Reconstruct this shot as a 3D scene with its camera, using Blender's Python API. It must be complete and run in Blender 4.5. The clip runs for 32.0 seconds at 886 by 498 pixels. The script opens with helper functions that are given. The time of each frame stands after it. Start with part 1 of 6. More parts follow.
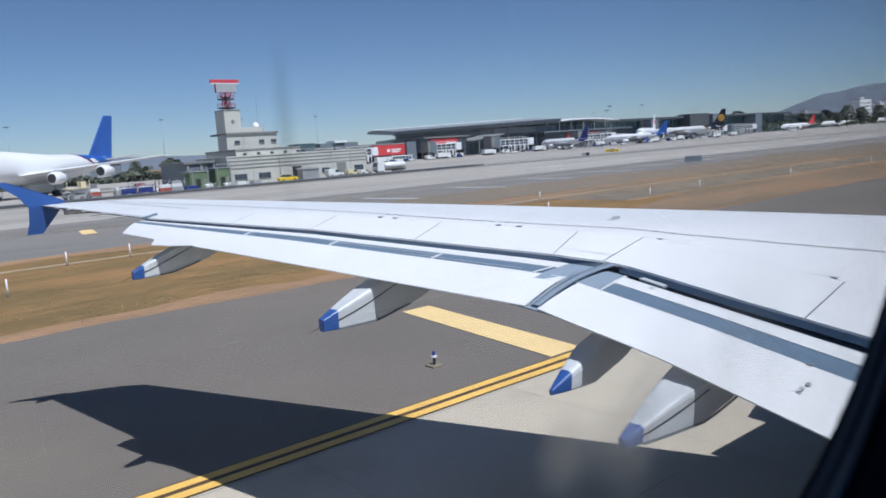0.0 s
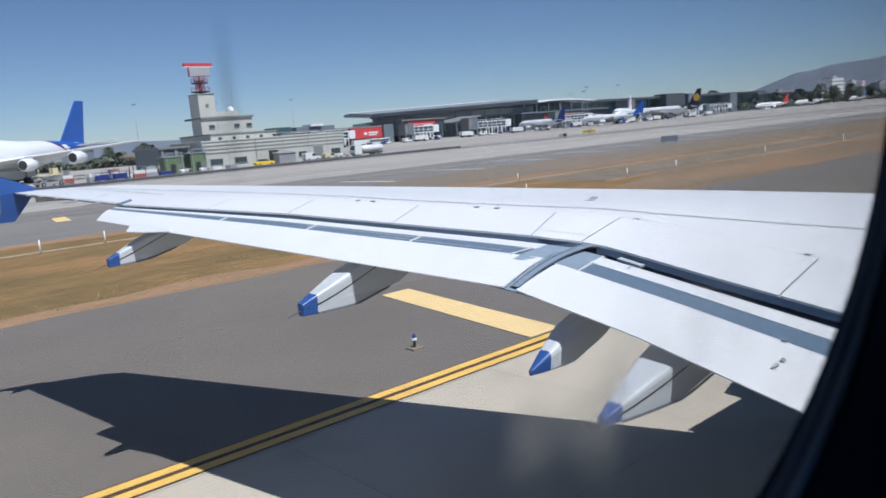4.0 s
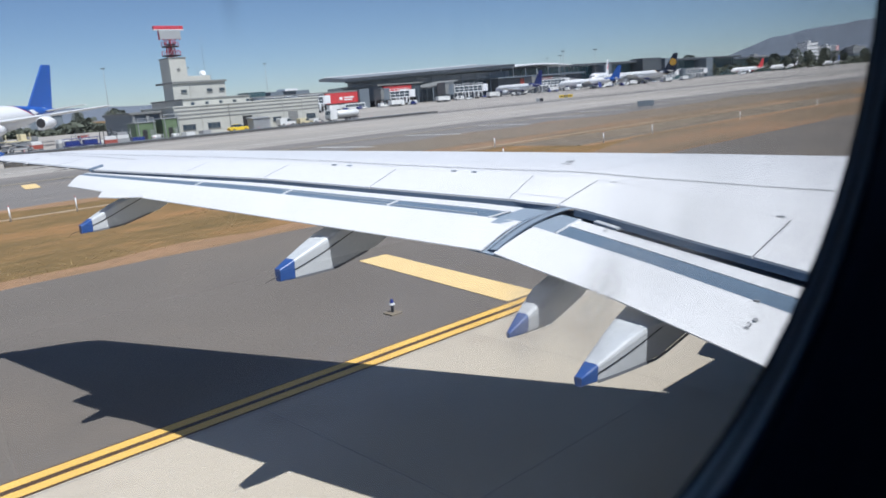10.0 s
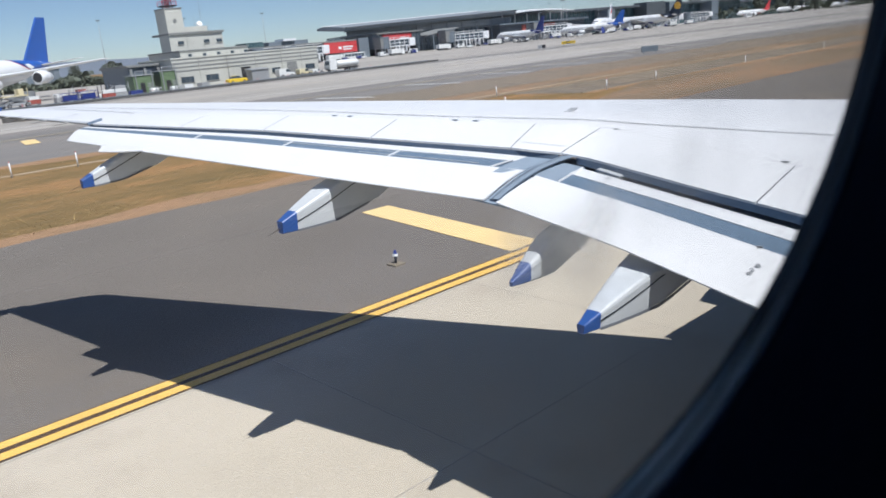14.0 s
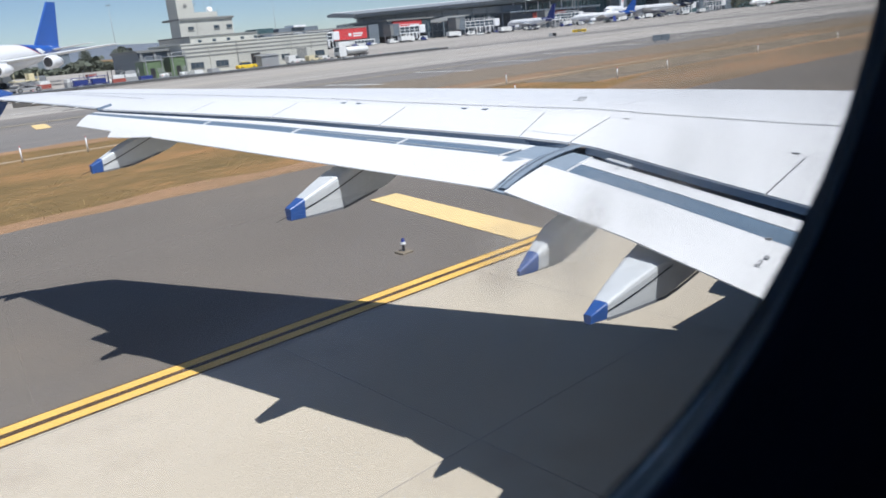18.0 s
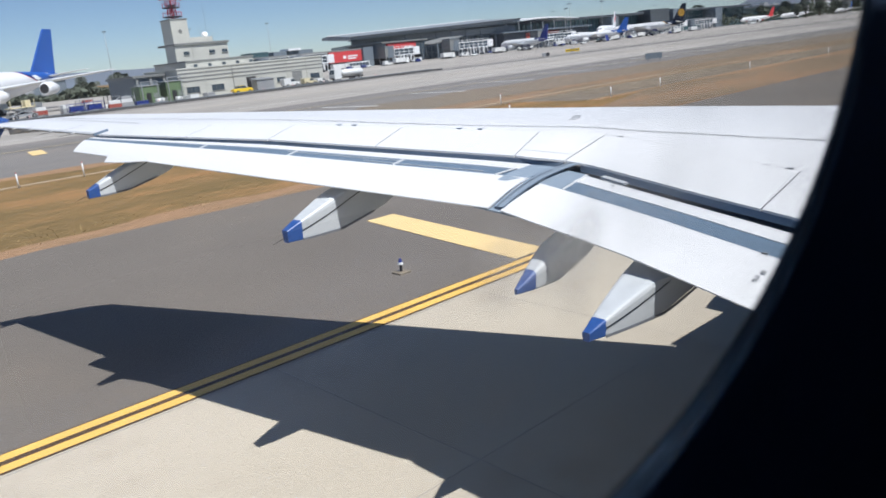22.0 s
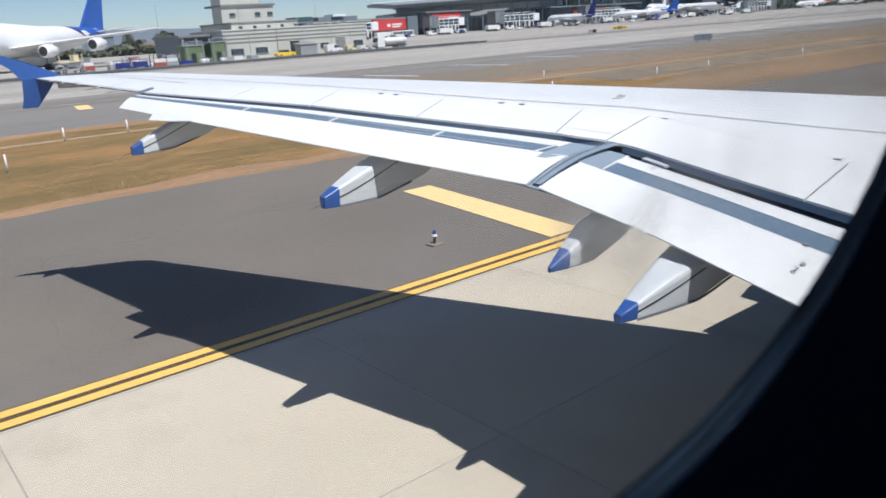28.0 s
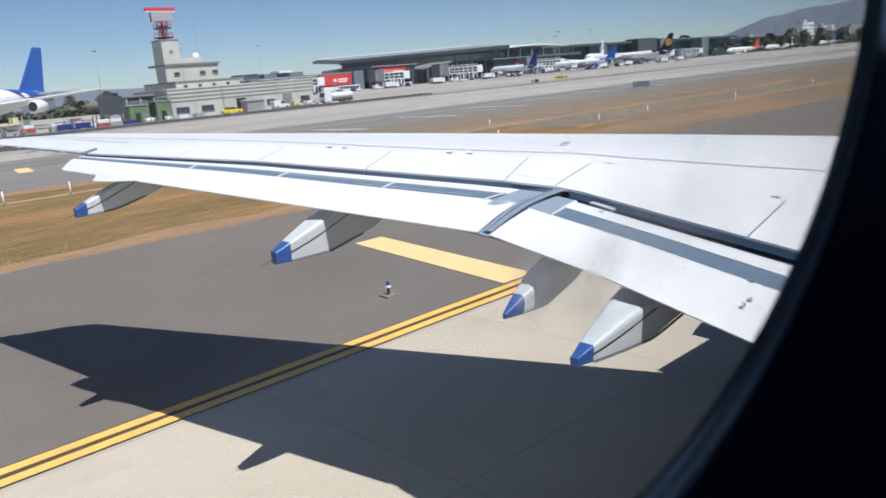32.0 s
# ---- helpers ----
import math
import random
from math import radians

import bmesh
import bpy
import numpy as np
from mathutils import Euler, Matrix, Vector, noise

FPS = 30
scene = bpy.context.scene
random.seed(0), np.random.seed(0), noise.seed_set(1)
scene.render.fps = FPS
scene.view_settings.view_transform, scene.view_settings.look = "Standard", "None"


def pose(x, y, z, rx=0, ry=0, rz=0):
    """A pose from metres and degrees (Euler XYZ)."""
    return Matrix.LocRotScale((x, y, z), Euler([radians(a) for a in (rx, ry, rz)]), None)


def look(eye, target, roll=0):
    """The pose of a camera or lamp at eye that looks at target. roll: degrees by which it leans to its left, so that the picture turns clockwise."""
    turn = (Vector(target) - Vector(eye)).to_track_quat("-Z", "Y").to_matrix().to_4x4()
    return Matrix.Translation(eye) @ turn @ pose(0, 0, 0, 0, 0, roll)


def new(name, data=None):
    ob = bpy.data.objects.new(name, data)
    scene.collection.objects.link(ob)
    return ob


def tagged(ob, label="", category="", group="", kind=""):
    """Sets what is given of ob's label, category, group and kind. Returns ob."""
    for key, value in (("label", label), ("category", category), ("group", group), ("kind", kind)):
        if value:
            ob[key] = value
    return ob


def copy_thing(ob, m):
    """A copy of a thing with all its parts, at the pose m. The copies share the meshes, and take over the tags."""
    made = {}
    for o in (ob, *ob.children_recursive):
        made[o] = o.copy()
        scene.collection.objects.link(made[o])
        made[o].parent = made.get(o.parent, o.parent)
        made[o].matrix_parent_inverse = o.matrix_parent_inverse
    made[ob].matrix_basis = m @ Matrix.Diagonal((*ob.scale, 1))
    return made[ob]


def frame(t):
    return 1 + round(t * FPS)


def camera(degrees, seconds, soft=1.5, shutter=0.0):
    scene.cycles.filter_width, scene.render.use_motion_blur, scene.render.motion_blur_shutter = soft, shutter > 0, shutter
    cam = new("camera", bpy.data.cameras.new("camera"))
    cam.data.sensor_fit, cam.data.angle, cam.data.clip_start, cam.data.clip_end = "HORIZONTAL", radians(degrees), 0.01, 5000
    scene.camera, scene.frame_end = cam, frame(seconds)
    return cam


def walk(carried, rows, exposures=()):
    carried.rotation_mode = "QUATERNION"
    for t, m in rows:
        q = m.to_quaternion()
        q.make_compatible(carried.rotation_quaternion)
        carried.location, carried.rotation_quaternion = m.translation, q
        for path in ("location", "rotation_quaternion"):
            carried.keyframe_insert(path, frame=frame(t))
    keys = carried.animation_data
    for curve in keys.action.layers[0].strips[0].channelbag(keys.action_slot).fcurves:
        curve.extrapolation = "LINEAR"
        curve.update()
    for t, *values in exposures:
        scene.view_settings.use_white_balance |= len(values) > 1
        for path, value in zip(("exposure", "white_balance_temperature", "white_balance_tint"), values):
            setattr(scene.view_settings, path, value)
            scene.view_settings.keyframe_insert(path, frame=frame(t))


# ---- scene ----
EYE = (0.0, 0.0, 4.6)
cam = camera(60.2, 32.0, soft=1.65)
# the phone focuses on the wing; the window trim a hand's width away goes soft
cam.data.dof.use_dof = True
cam.data.dof.focus_distance = 12.0
cam.data.dof.aperture_fstop = 9.5
# seconds, eye, turn: hand-held behind the cabin window
TURNS = [
    (0, -0.0044, -0.0018, 4.6217, 82.54, 3.90, -39.94), (0.5, -0.0039, -0.0016, 4.6216, 81.88, 3.04, -41.04), (1, -0.0029, -0.0011, 4.6215, 81.91, 3.07, -41.09),
    (1.5, -0.0015, -0.0016, 4.6212, 82.19, 3.77, -40.90), (2, -0.0002, -0.0028, 4.6216, 81.82, 3.14, -40.81), (2.5, 0.0006, -0.0025, 4.6211, 82.23, 3.25, -41.63),
    (3, 0.0011, -0.0007, 4.6211, 82.11, 3.06, -42.46), (3.5, 0.0016, 0.0001, 4.6209, 81.60, 3.80, -42.13), (5.5, 0.0090, -0.0015, 4.6181, 80.43, 5.09, -41.39),
    (6, 0.0114, 0.0025, 4.6181, 80.92, 5.33, -42.62), (6.5, 0.0078, 0.0024, 4.6158, 80.07, 5.29, -42.84), (7, 0.0041, 0.0016, 4.6133, 79.03, 4.14, -42.87),
    (7.5, 0.0007, 0.0020, 4.6102, 79.24, 4.16, -43.62), (8, -0.0023, 0.0028, 4.6083, 79.67, 4.47, -44.37), (8.5, -0.0053, 0.0037, 4.6065, 80.65, 4.76, -44.10),
    (9, -0.0064, 0.0015, 4.6034, 79.68, 4.75, -42.59), (9.5, -0.0052, 0.0025, 4.6014, 79.92, 4.64, -43.66), (10, -0.0029, 0.0028, 4.6004, 78.43, 4.47, -43.37),
    (10.5, -0.0016, 0.0040, 4.5987, 77.20, 4.43, -42.80), (11, 0.0013, 0.0054, 4.5985, 73.00, 5.29, -41.96), (11.5, 0.0004, 0.0044, 4.5963, 72.37, 5.52, -42.86),
    (12, 0.0010, 0.0041, 4.5952, 72.31, 5.11, -42.86), (12.5, 0.0003, 0.0044, 4.5929, 72.85, 5.24, -42.44), (13, -0.0006, 0.0041, 4.5911, 73.98, 5.65, -42.79),
    (13.5, -0.0000, 0.0050, 4.5929, 74.49, 5.63, -43.12), (14, 0.0007, 0.0030, 4.5936, 74.74, 5.23, -43.33), (14.5, 0.0004, 0.0033, 4.5948, 75.57, 5.35, -43.78),
    (16.5, 0.0045, 0.0015, 4.5991, 76.33, 5.72, -42.88), (17, 0.0063, 0.0031, 4.5999, 76.63, 5.52, -43.61), (17.5, 0.0079, 0.0022, 4.5981, 74.35, 4.95, -42.69),
    (18, 0.0093, 0.0024, 4.5962, 73.92, 4.86, -42.59), (18.5, 0.0124, 0.0009, 4.5937, 73.64, 5.39, -40.47), (19, 0.0134, 0.0034, 4.5906, 73.14, 6.38, -42.15),
    (19.5, 0.0117, -0.0002, 4.5925, 73.83, 5.93, -42.97), (20, 0.0105, -0.0003, 4.5933, 73.43, 6.28, -42.59), (20.5, 0.0089, 0.0011, 4.5935, 73.95, 6.31, -44.62),
    (21, 0.0077, -0.0017, 4.5943, 75.28, 6.07, -43.56), (21.5, 0.0057, -0.0021, 4.5950, 75.74, 5.99, -44.58), (22, 0.0034, -0.0025, 4.5961, 75.37, 5.63, -43.02),
    (22.5, 0.0011, -0.0037, 4.5968, 75.34, 5.94, -43.72), (23, 0.0010, -0.0019, 4.5982, 75.16, 7.03, -42.35), (23.5, -0.0018, -0.0040, 4.5989, 76.29, 6.11, -42.10),
    (24, -0.0034, -0.0039, 4.5994, 76.14, 6.25, -41.74), (24.5, -0.0041, -0.0031, 4.5993, 76.40, 5.57, -42.14), (25, -0.0049, -0.0047, 4.5993, 75.96, 5.95, -42.50),
    (25.5, -0.0062, -0.0034, 4.5997, 77.29, 5.63, -43.02), (27.5, -0.0115, -0.0022, 4.6001, 76.39, 4.93, -43.38), (28, -0.0136, -0.0045, 4.5994, 73.62, 3.34, -39.78),
    (28.5, -0.0116, -0.0038, 4.5998, 74.08, 2.96, -36.52), (29, -0.0119, -0.0017, 4.6007, 74.54, 2.53, -37.51), (29.5, -0.0121, -0.0037, 4.6003, 75.34, 4.46, -38.34),
    (30, -0.0127, -0.0036, 4.5993, 75.52, 4.49, -39.71), (30.5, -0.0138, -0.0030, 4.5995, 76.87, 3.72, -41.30), (31, -0.0135, -0.0029, 4.5994, 76.48, 4.48, -41.11),
    (31.5, -0.0130, -0.0039, 4.5998, 77.17, 4.04, -41.58), (32, -0.0131, -0.0022, 4.5995, 77.07, 4.69, -43.76),
]
walk(cam, [(t, pose(*p)) for t, *p in TURNS],
     exposures=[(0.0, 0.06, 5700, 10), (3.0, 0.08, 5750, 10), (6.0, 0.11, 5850, 10), (9.5, 0.19, 5900, 10), (11.0, 0.17, 5900, 10), (12.5, 0.25, 6000, 10), (20.0, 0.27, 6030, 10), (32.0, 0.27, 6080, 10)])

# ---- light: high sun from behind the aircraft's far side, hazy blue sky ----
SUN_WAY = Vector((0.03, 0.57, -1.0))
world = bpy.data.worlds.new("sky")
scene.world = world
world.use_nodes = True
wn = world.node_tree.nodes
sky = wn.new("ShaderNodeTexSky")
sky.sky_type = "NISHITA"
sky.sun_disc = False
sky.sun_elevation = radians(60.3)
sky.sun_rotation = radians(183)
sky.air_density = 0.7
sky.dust_density = 0.15
sky.ozone_density = 3.0
wn["Background"].inputs["Strength"].default_value = 0.079
world.node_tree.links.new(sky.outputs["Color"], wn["Background"].inputs["Color"])
sun = new("sun", bpy.data.lights.new("sun", "SUN"))
sun.data.energy = 5.0
sun.data.angle = radians(0.55)
sun.data.color = (1.0, 0.955, 0.88)
sun.matrix_world = look(-SUN_WAY * 50, (0, 0, 0))

# ---- materials ----
def mat(name, color, rough=0.5, vary=0.12, scale=1.0, bump=0.0, metal=0.0, fine=20.0, stain=None, stain_scale=0.15, stain_at=0.55, per_piece=0.0, stretch=(1, 1, 1), gloss=0.5):
    m = bpy.data.materials.new(name)
    m.use_nodes = True
    nt = m.node_tree
    b = nt.nodes["Principled BSDF"]
    b.inputs["Roughness"].default_value = rough
    b.inputs["Metallic"].default_value = metal
    b.inputs["Specular IOR Level"].default_value = gloss
    L = nt.links.new
    tc = nt.nodes.new("ShaderNodeTexCoord")
    mp = nt.nodes.new("ShaderNodeMapping")
    mp.inputs["Scale"].default_value = stretch
    L(tc.outputs["Object"], mp.inputs["Vector"])
    n1 = nt.nodes.new("ShaderNodeTexNoise")
    n1.inputs["Scale"].default_value = scale
    n1.inputs["Detail"].default_value = 6
    n2 = nt.nodes.new("ShaderNodeTexNoise")
    n2.inputs["Scale"].default_value = scale * fine
    n2.inputs["Detail"].default_value = 4
    L(mp.outputs["Vector"], n1.inputs["Vector"])
    L(mp.outputs["Vector"], n2.inputs["Vector"])
    add = nt.nodes.new("ShaderNodeMath")
    add.operation = "ADD"
    L(n1.outputs["Fac"], add.inputs[0])
    L(n2.outputs["Fac"], add.inputs[1])
    rng = nt.nodes.new("ShaderNodeMapRange")
    rng.inputs["From Min"].default_value, rng.inputs["From Max"].default_value = 0.65, 1.35
    rng.inputs["To Min"].default_value, rng.inputs["To Max"].default_value = 1 - vary, 1 + vary
    L(add.outputs[0], rng.inputs["Value"])
    last = rng.outputs[0]
    if per_piece:
        oi = nt.nodes.new("ShaderNodeObjectInfo")
        r2 = nt.nodes.new("ShaderNodeMapRange")
        r2.inputs["To Min"].default_value, r2.inputs["To Max"].default_value = 1 - per_piece, 1 + per_piece
        L(oi.outputs["Random"], r2.inputs["Value"])
        mu = nt.nodes.new("ShaderNodeMath")
        mu.operation = "MULTIPLY"
        L(last, mu.inputs[0])
        L(r2.outputs[0], mu.inputs[1])
        last = mu.outputs[0]
    col = nt.nodes.new("ShaderNodeMix")
    col.data_type, col.blend_type = "RGBA", "MULTIPLY"
    col.inputs["Factor"].default_value = 1.0
    col.inputs["A"].default_value = (*color, 1)
    L(last, col.inputs["B"])
    out = col.outputs["Result"]
    if stain:
        n3 = nt.nodes.new("ShaderNodeTexNoise")
        n3.inputs["Scale"].default_value = stain_scale
        n3.inputs["Detail"].default_value = 8
        n3.inputs["Roughness"].default_value = 0.65
        L(mp.outputs["Vector"], n3.inputs["Vector"])
        r3 = nt.nodes.new("ShaderNodeMapRange")
        r3.inputs["From Min"].default_value, r3.inputs["From Max"].default_value = stain_at, stain_at + 0.15
        L(n3.outputs["Fac"], r3.inputs["Value"])
        mx = nt.nodes.new("ShaderNodeMix")
        mx.data_type = "RGBA"
        L(r3.outputs[0], mx.inputs["Factor"])
        L(out, mx.inputs["A"])
        mx.inputs["B"].default_value = (*stain, 1)
        out = mx.outputs["Result"]
    L(out, b.inputs["Base Color"])
    if bump:
        bp = nt.nodes.new("ShaderNodeBump")
        bp.inputs["Strength"].default_value = bump
        bp.inputs["Distance"].default_value = 0.02
        L(n2.outputs["Fac"], bp.inputs["Height"])
        L(bp.outputs["Normal"], b.inputs["Normal"])
    return m


def verge(name, grass, straw, soil, at0, at1, scale=0.16):
    """Dry ground: dark tufts, straw and orange soil in drifts that run along the verge."""
    m = bpy.data.materials.new(name)
    m.use_nodes = True
    nt = m.node_tree
    L = nt.links.new
    b = nt.nodes["Principled BSDF"]
    b.inputs["Roughness"].default_value = 0.95
    b.inputs["Specular IOR Level"].default_value = 0.1
    tc, mp = nt.nodes.new("ShaderNodeTexCoord"), nt.nodes.new("ShaderNodeMapping")
    mp.inputs["Scale"].default_value = (0.35, 1, 1)
    L(tc.outputs["Object"], mp.inputs["Vector"])
    drift, tuft, grit = (nt.nodes.new("ShaderNodeTexNoise") for _ in range(3))
    for n_, sc, de in ((drift, scale, 7), (tuft, scale * 11, 5), (grit, scale * 60, 3)):
        n_.inputs["Scale"].default_value = sc
        n_.inputs["Detail"].default_value = de
        n_.inputs["Roughness"].default_value = 0.62
        L(mp.outputs["Vector"], n_.inputs["Vector"])
    ramp = nt.nodes.new("ShaderNodeValToRGB")
    e = ramp.color_ramp.elements
    e[0].position, e[1].position = at0 - 0.08, at1 + 0.06
    e[0].color, e[1].color = (*grass, 1), (*soil, 1)
    mid_ = e.new((at0 + at1) / 2)
    mid_.color = (*straw, 1)
    mixf = nt.nodes.new("ShaderNodeMix")
    mixf.inputs["Factor"].default_value = 0.32
    L(drift.outputs["Fac"], mixf.inputs["A"])
    L(tuft.outputs["Fac"], mixf.inputs["B"])
    L(mixf.outputs["Result"], ramp.inputs["Fac"])
    rng = nt.nodes.new("ShaderNodeMapRange")
    rng.inputs["From Min"].default_value, rng.inputs["From Max"].default_value = 0.3, 0.7
    rng.inputs["To Min"].default_value, rng.inputs["To Max"].default_value = 0.72, 1.28
    L(grit.outputs["Fac"], rng.inputs["Value"])
    col = nt.nodes.new("ShaderNodeMix")
    col.data_type, col.blend_type = "RGBA", "MULTIPLY"
    col.inputs["Factor"].default_value = 1.0
    L(ramp.outputs["Color"], col.inputs["A"])
    L(rng.outputs[0], col.inputs["B"])
    L(col.outputs["Result"], b.inputs["Base Color"])
    bp = nt.nodes.new("ShaderNodeBump")
    bp.inputs["Strength"].default_value, bp.inputs["Distance"].default_value = 0.4, 0.05
    L(tuft.outputs["Fac"], bp.inputs["Height"])
    L(bp.outputs["Normal"], b.inputs["Normal"])
    return m


M_WING = mat("wing paint", (0.745, 0.752, 0.762), 0.38, 0.05, 0.7, 0.02, fine=30, stain=(0.66, 0.67, 0.685), stain_scale=0.9, stain_at=0.6)
M_GREYBAND = mat("bare grey flap skin", (0.13, 0.185, 0.255), 0.6, 0.10, 1.2, stretch=(1, 0.3, 1), gloss=0.25, stain=(0.16, 0.21, 0.27), stain_scale=1.1, stain_at=0.55)
# shade inside the flap gap is put into this dark blue-grey
M_SLOT = mat("dark slot shade tone", (0.17, 0.23, 0.31), 0.6, 0.2, 2.0)
# shade under the flap is put into the root fairing's dark grey
M_BELLY = mat("root fairing grey with flap shade", (0.045, 0.052, 0.066), 0.5, 0.1, 1.2)
M_POD = mat("dark blue of nacelle and belly", (0.018, 0.026, 0.05), 0.4, 0.1, 0.8)
# lower wing faces greyed so less light bounces into the ground shadow
M_UNDER = mat("wing underside greyed to cut bounce", (0.24, 0.25, 0.265), 0.5, 0.08, 0.8)
M_SEAM = mat("panel seam sealant", (0.016, 0.02, 0.026), 0.7, 0.2, 2.0, gloss=0.1)
M_GAP = mat("grey panel gap", (0.075, 0.085, 0.10), 0.7, 0.3, 3.0, gloss=0.1)
M_KEEL = mat("grey keel sealant", (0.16, 0.17, 0.19), 0.6, 0.15, 2.0)
M_BLUE = mat("dark blue gloss paint", (0.032, 0.095, 0.32), 0.38, 0.08, 1.5)
M_FAIR = mat("off-white fairing paint", (0.60, 0.63, 0.655), 0.42, 0.08, 1.2, stain=(0.44, 0.46, 0.48), stain_scale=1.6, stain_at=0.58)
M_CONCRETE = mat("worn apron concrete", (0.50, 0.445, 0.358), 0.88, 0.09, 0.28, 0.03, fine=60, stain=(0.40, 0.347, 0.275), stain_scale=0.20, stain_at=0.5, per_piece=0.05)
M_APRON = mat("far apron concrete", (0.37, 0.345, 0.312), 0.9, 0.34, 0.06, 0.0, fine=9, stain=(0.275, 0.257, 0.233), stain_scale=0.04, stain_at=0.5, stretch=(0.08, 1, 1))
M_ASPHALT = mat("grey shoulder asphalt", (0.160, 0.141, 0.121), 0.85, 0.12, 0.22, 0.35, fine=90, stain=(0.185, 0.158, 0.130), stain_scale=0.10, stain_at=0.5)
M_ASPHALT_FAR = mat("weathered runway asphalt", (0.20, 0.187, 0.175), 0.9, 0.2, 0.08, 0.0, fine=9, stain=(0.265, 0.235, 0.207), stain_scale=0.06, stain_at=0.52, stretch=(0.1, 1, 1))
M_GRASS = verge("dry grass verge", (0.095, 0.082, 0.038), (0.225, 0.148, 0.066), (0.39, 0.21, 0.095), 0.42, 0.60)
M_STENCIL = mat("worn stencil paint", (0.27, 0.28, 0.29), 0.6, 0.3, 8.0)
M_SOIL = verge("bare laterite soil", (0.19, 0.145, 0.085), (0.32, 0.20, 0.118), (0.41, 0.255, 0.15), 0.38, 0.60)
M_EARTH = verge("brown bare earth", (0.20, 0.175, 0.14), (0.235, 0.19, 0.145), (0.34, 0.21, 0.13), 0.46, 0.64, 0.05)
M_BLADE = mat("straw coloured grass blades", (0.36, 0.26, 0.11), 0.9, 0.3, 0.8, 0.0)
M_REDEARTH = verge("reddish dry verge", (0.17, 0.138, 0.095), (0.24, 0.178, 0.12), (0.35, 0.21, 0.125), 0.42, 0.60)
M_DITCH = mat("silted ditch bed", (0.185, 0.15, 0.11), 0.95, 0.3, 0.5, 0.3, stain=(0.135, 0.115, 0.08), stain_scale=0.4)
M_STRUT = mat("grey ditch concrete", (0.22, 0.185, 0.135), 0.9, 0.2, 0.6, 0.3, stain=(0.18, 0.15, 0.11), stain_scale=0.5)
M_RUBBER = mat("grey flap seal rubber", (0.25, 0.31, 0.38), 0.6, 0.1, 2.0)
M_YELLOW = mat("yellow marking paint", (0.82, 0.51, 0.12), 0.7, 0.14, 1.3, 0.1, fine=40, stain=(0.60, 0.40, 0.16), stain_scale=1.8, stain_at=0.62)
M_GUIDE = mat("faded guide line paint", (0.50, 0.43, 0.29), 0.8, 0.2, 0.3)
M_PALEYELLOW = mat("faded yellow bar paint", (0.82, 0.60, 0.28), 0.7, 0.08, 1.2, 0.1, fine=40)
M_BLACKMARK = mat("brown black outline paint", (0.085, 0.05, 0.027), 0.8, 0.2, 1.0)
M_WHITEMARK = mat("white marking paint", (0.75, 0.75, 0.73), 0.7, 0.1, 1.0)
M_JOINT = mat("joint sealant", (0.33, 0.305, 0.265), 0.9, 0.2, 1.0)
M_WALLBEIGE = mat("cream rendered wall", (0.50, 0.50, 0.455), 0.85, 0.08, 0.3, stain=(0.42, 0.42, 0.385), stain_scale=0.2)
M_WALLGREY = mat("grey rendered tower wall", (0.27, 0.28, 0.28), 0.85, 0.08, 0.3)
M_BANDGREY = mat("grey wall band", (0.21, 0.215, 0.21), 0.85, 0.08, 0.4)
M_TERMROOF = mat("terminal roof sheet", (0.24, 0.265, 0.29), 0.6, 0.12, 0.05, stretch=(0.2, 1, 1))
M_TERMDARK = mat("dark roof edge", (0.075, 0.085, 0.095), 0.5, 0.15, 0.1)
M_TERMGREY = mat("grey terminal cladding", (0.155, 0.185, 0.215), 0.6, 0.15, 0.08)
M_GLASSDARK = mat("dark tinted facade glass", (0.04, 0.062, 0.085), 0.12, 0.3, 0.06)
M_GLASSTEAL = mat("teal tinted facade glass", (0.06, 0.115, 0.13), 0.15, 0.3, 0.06)
M_RED = mat("red banner cladding", (0.55, 0.055, 0.06), 0.6, 0.12, 0.1)
M_WHITE = mat("white painted metal", (0.78, 0.79, 0.80), 0.4, 0.06, 0.3)
M_JET = mat("white fuselage paint", (0.80, 0.81, 0.82), 0.3, 0.04, 0.1)
M_JETGREY = mat("light grey wing paint", (0.52, 0.54, 0.56), 0.4, 0.06, 0.2)
M_NAVY = mat("dark navy tail paint", (0.02, 0.028, 0.05), 0.35, 0.1, 0.3)
M_TAILBLUE = mat("bright blue tail paint", (0.03, 0.11, 0.42), 0.35, 0.08, 0.3)
M_INDIGO = mat("indigo tail paint", (0.03, 0.045, 0.22), 0.35, 0.1, 0.3)
M_GOLD = mat("gold disc paint", (0.75, 0.42, 0.06), 0.4, 0.1, 0.3)
M_DARK = mat("black rubber and shadow metal", (0.025, 0.025, 0.028), 0.7, 0.2, 1.0)
M_STEEL = mat("galvanised steel", (0.35, 0.36, 0.37), 0.5, 0.12, 0.8, metal=0.4)
M_GREEN = mat("dull green equipment paint", (0.13, 0.19, 0.10), 0.6, 0.15, 0.5)
M_CARYELLOW = mat("yellow vehicle paint", (0.72, 0.50, 0.03), 0.35, 0.06, 0.5)
M_CARTBLUE = mat("blue cart paint", (0.022, 0.04, 0.20), 0.45, 0.12, 0.5)
M_VEHWHITE = mat("white vehicle paint", (0.70, 0.71, 0.70), 0.35, 0.08, 0.5)
M_VEHGREY = mat("grey equipment paint", (0.32, 0.33, 0.34), 0.5, 0.12, 0.5)
M_REDWHITE = mat("red radar paint", (0.55, 0.05, 0.08), 0.5, 0.1, 0.5)
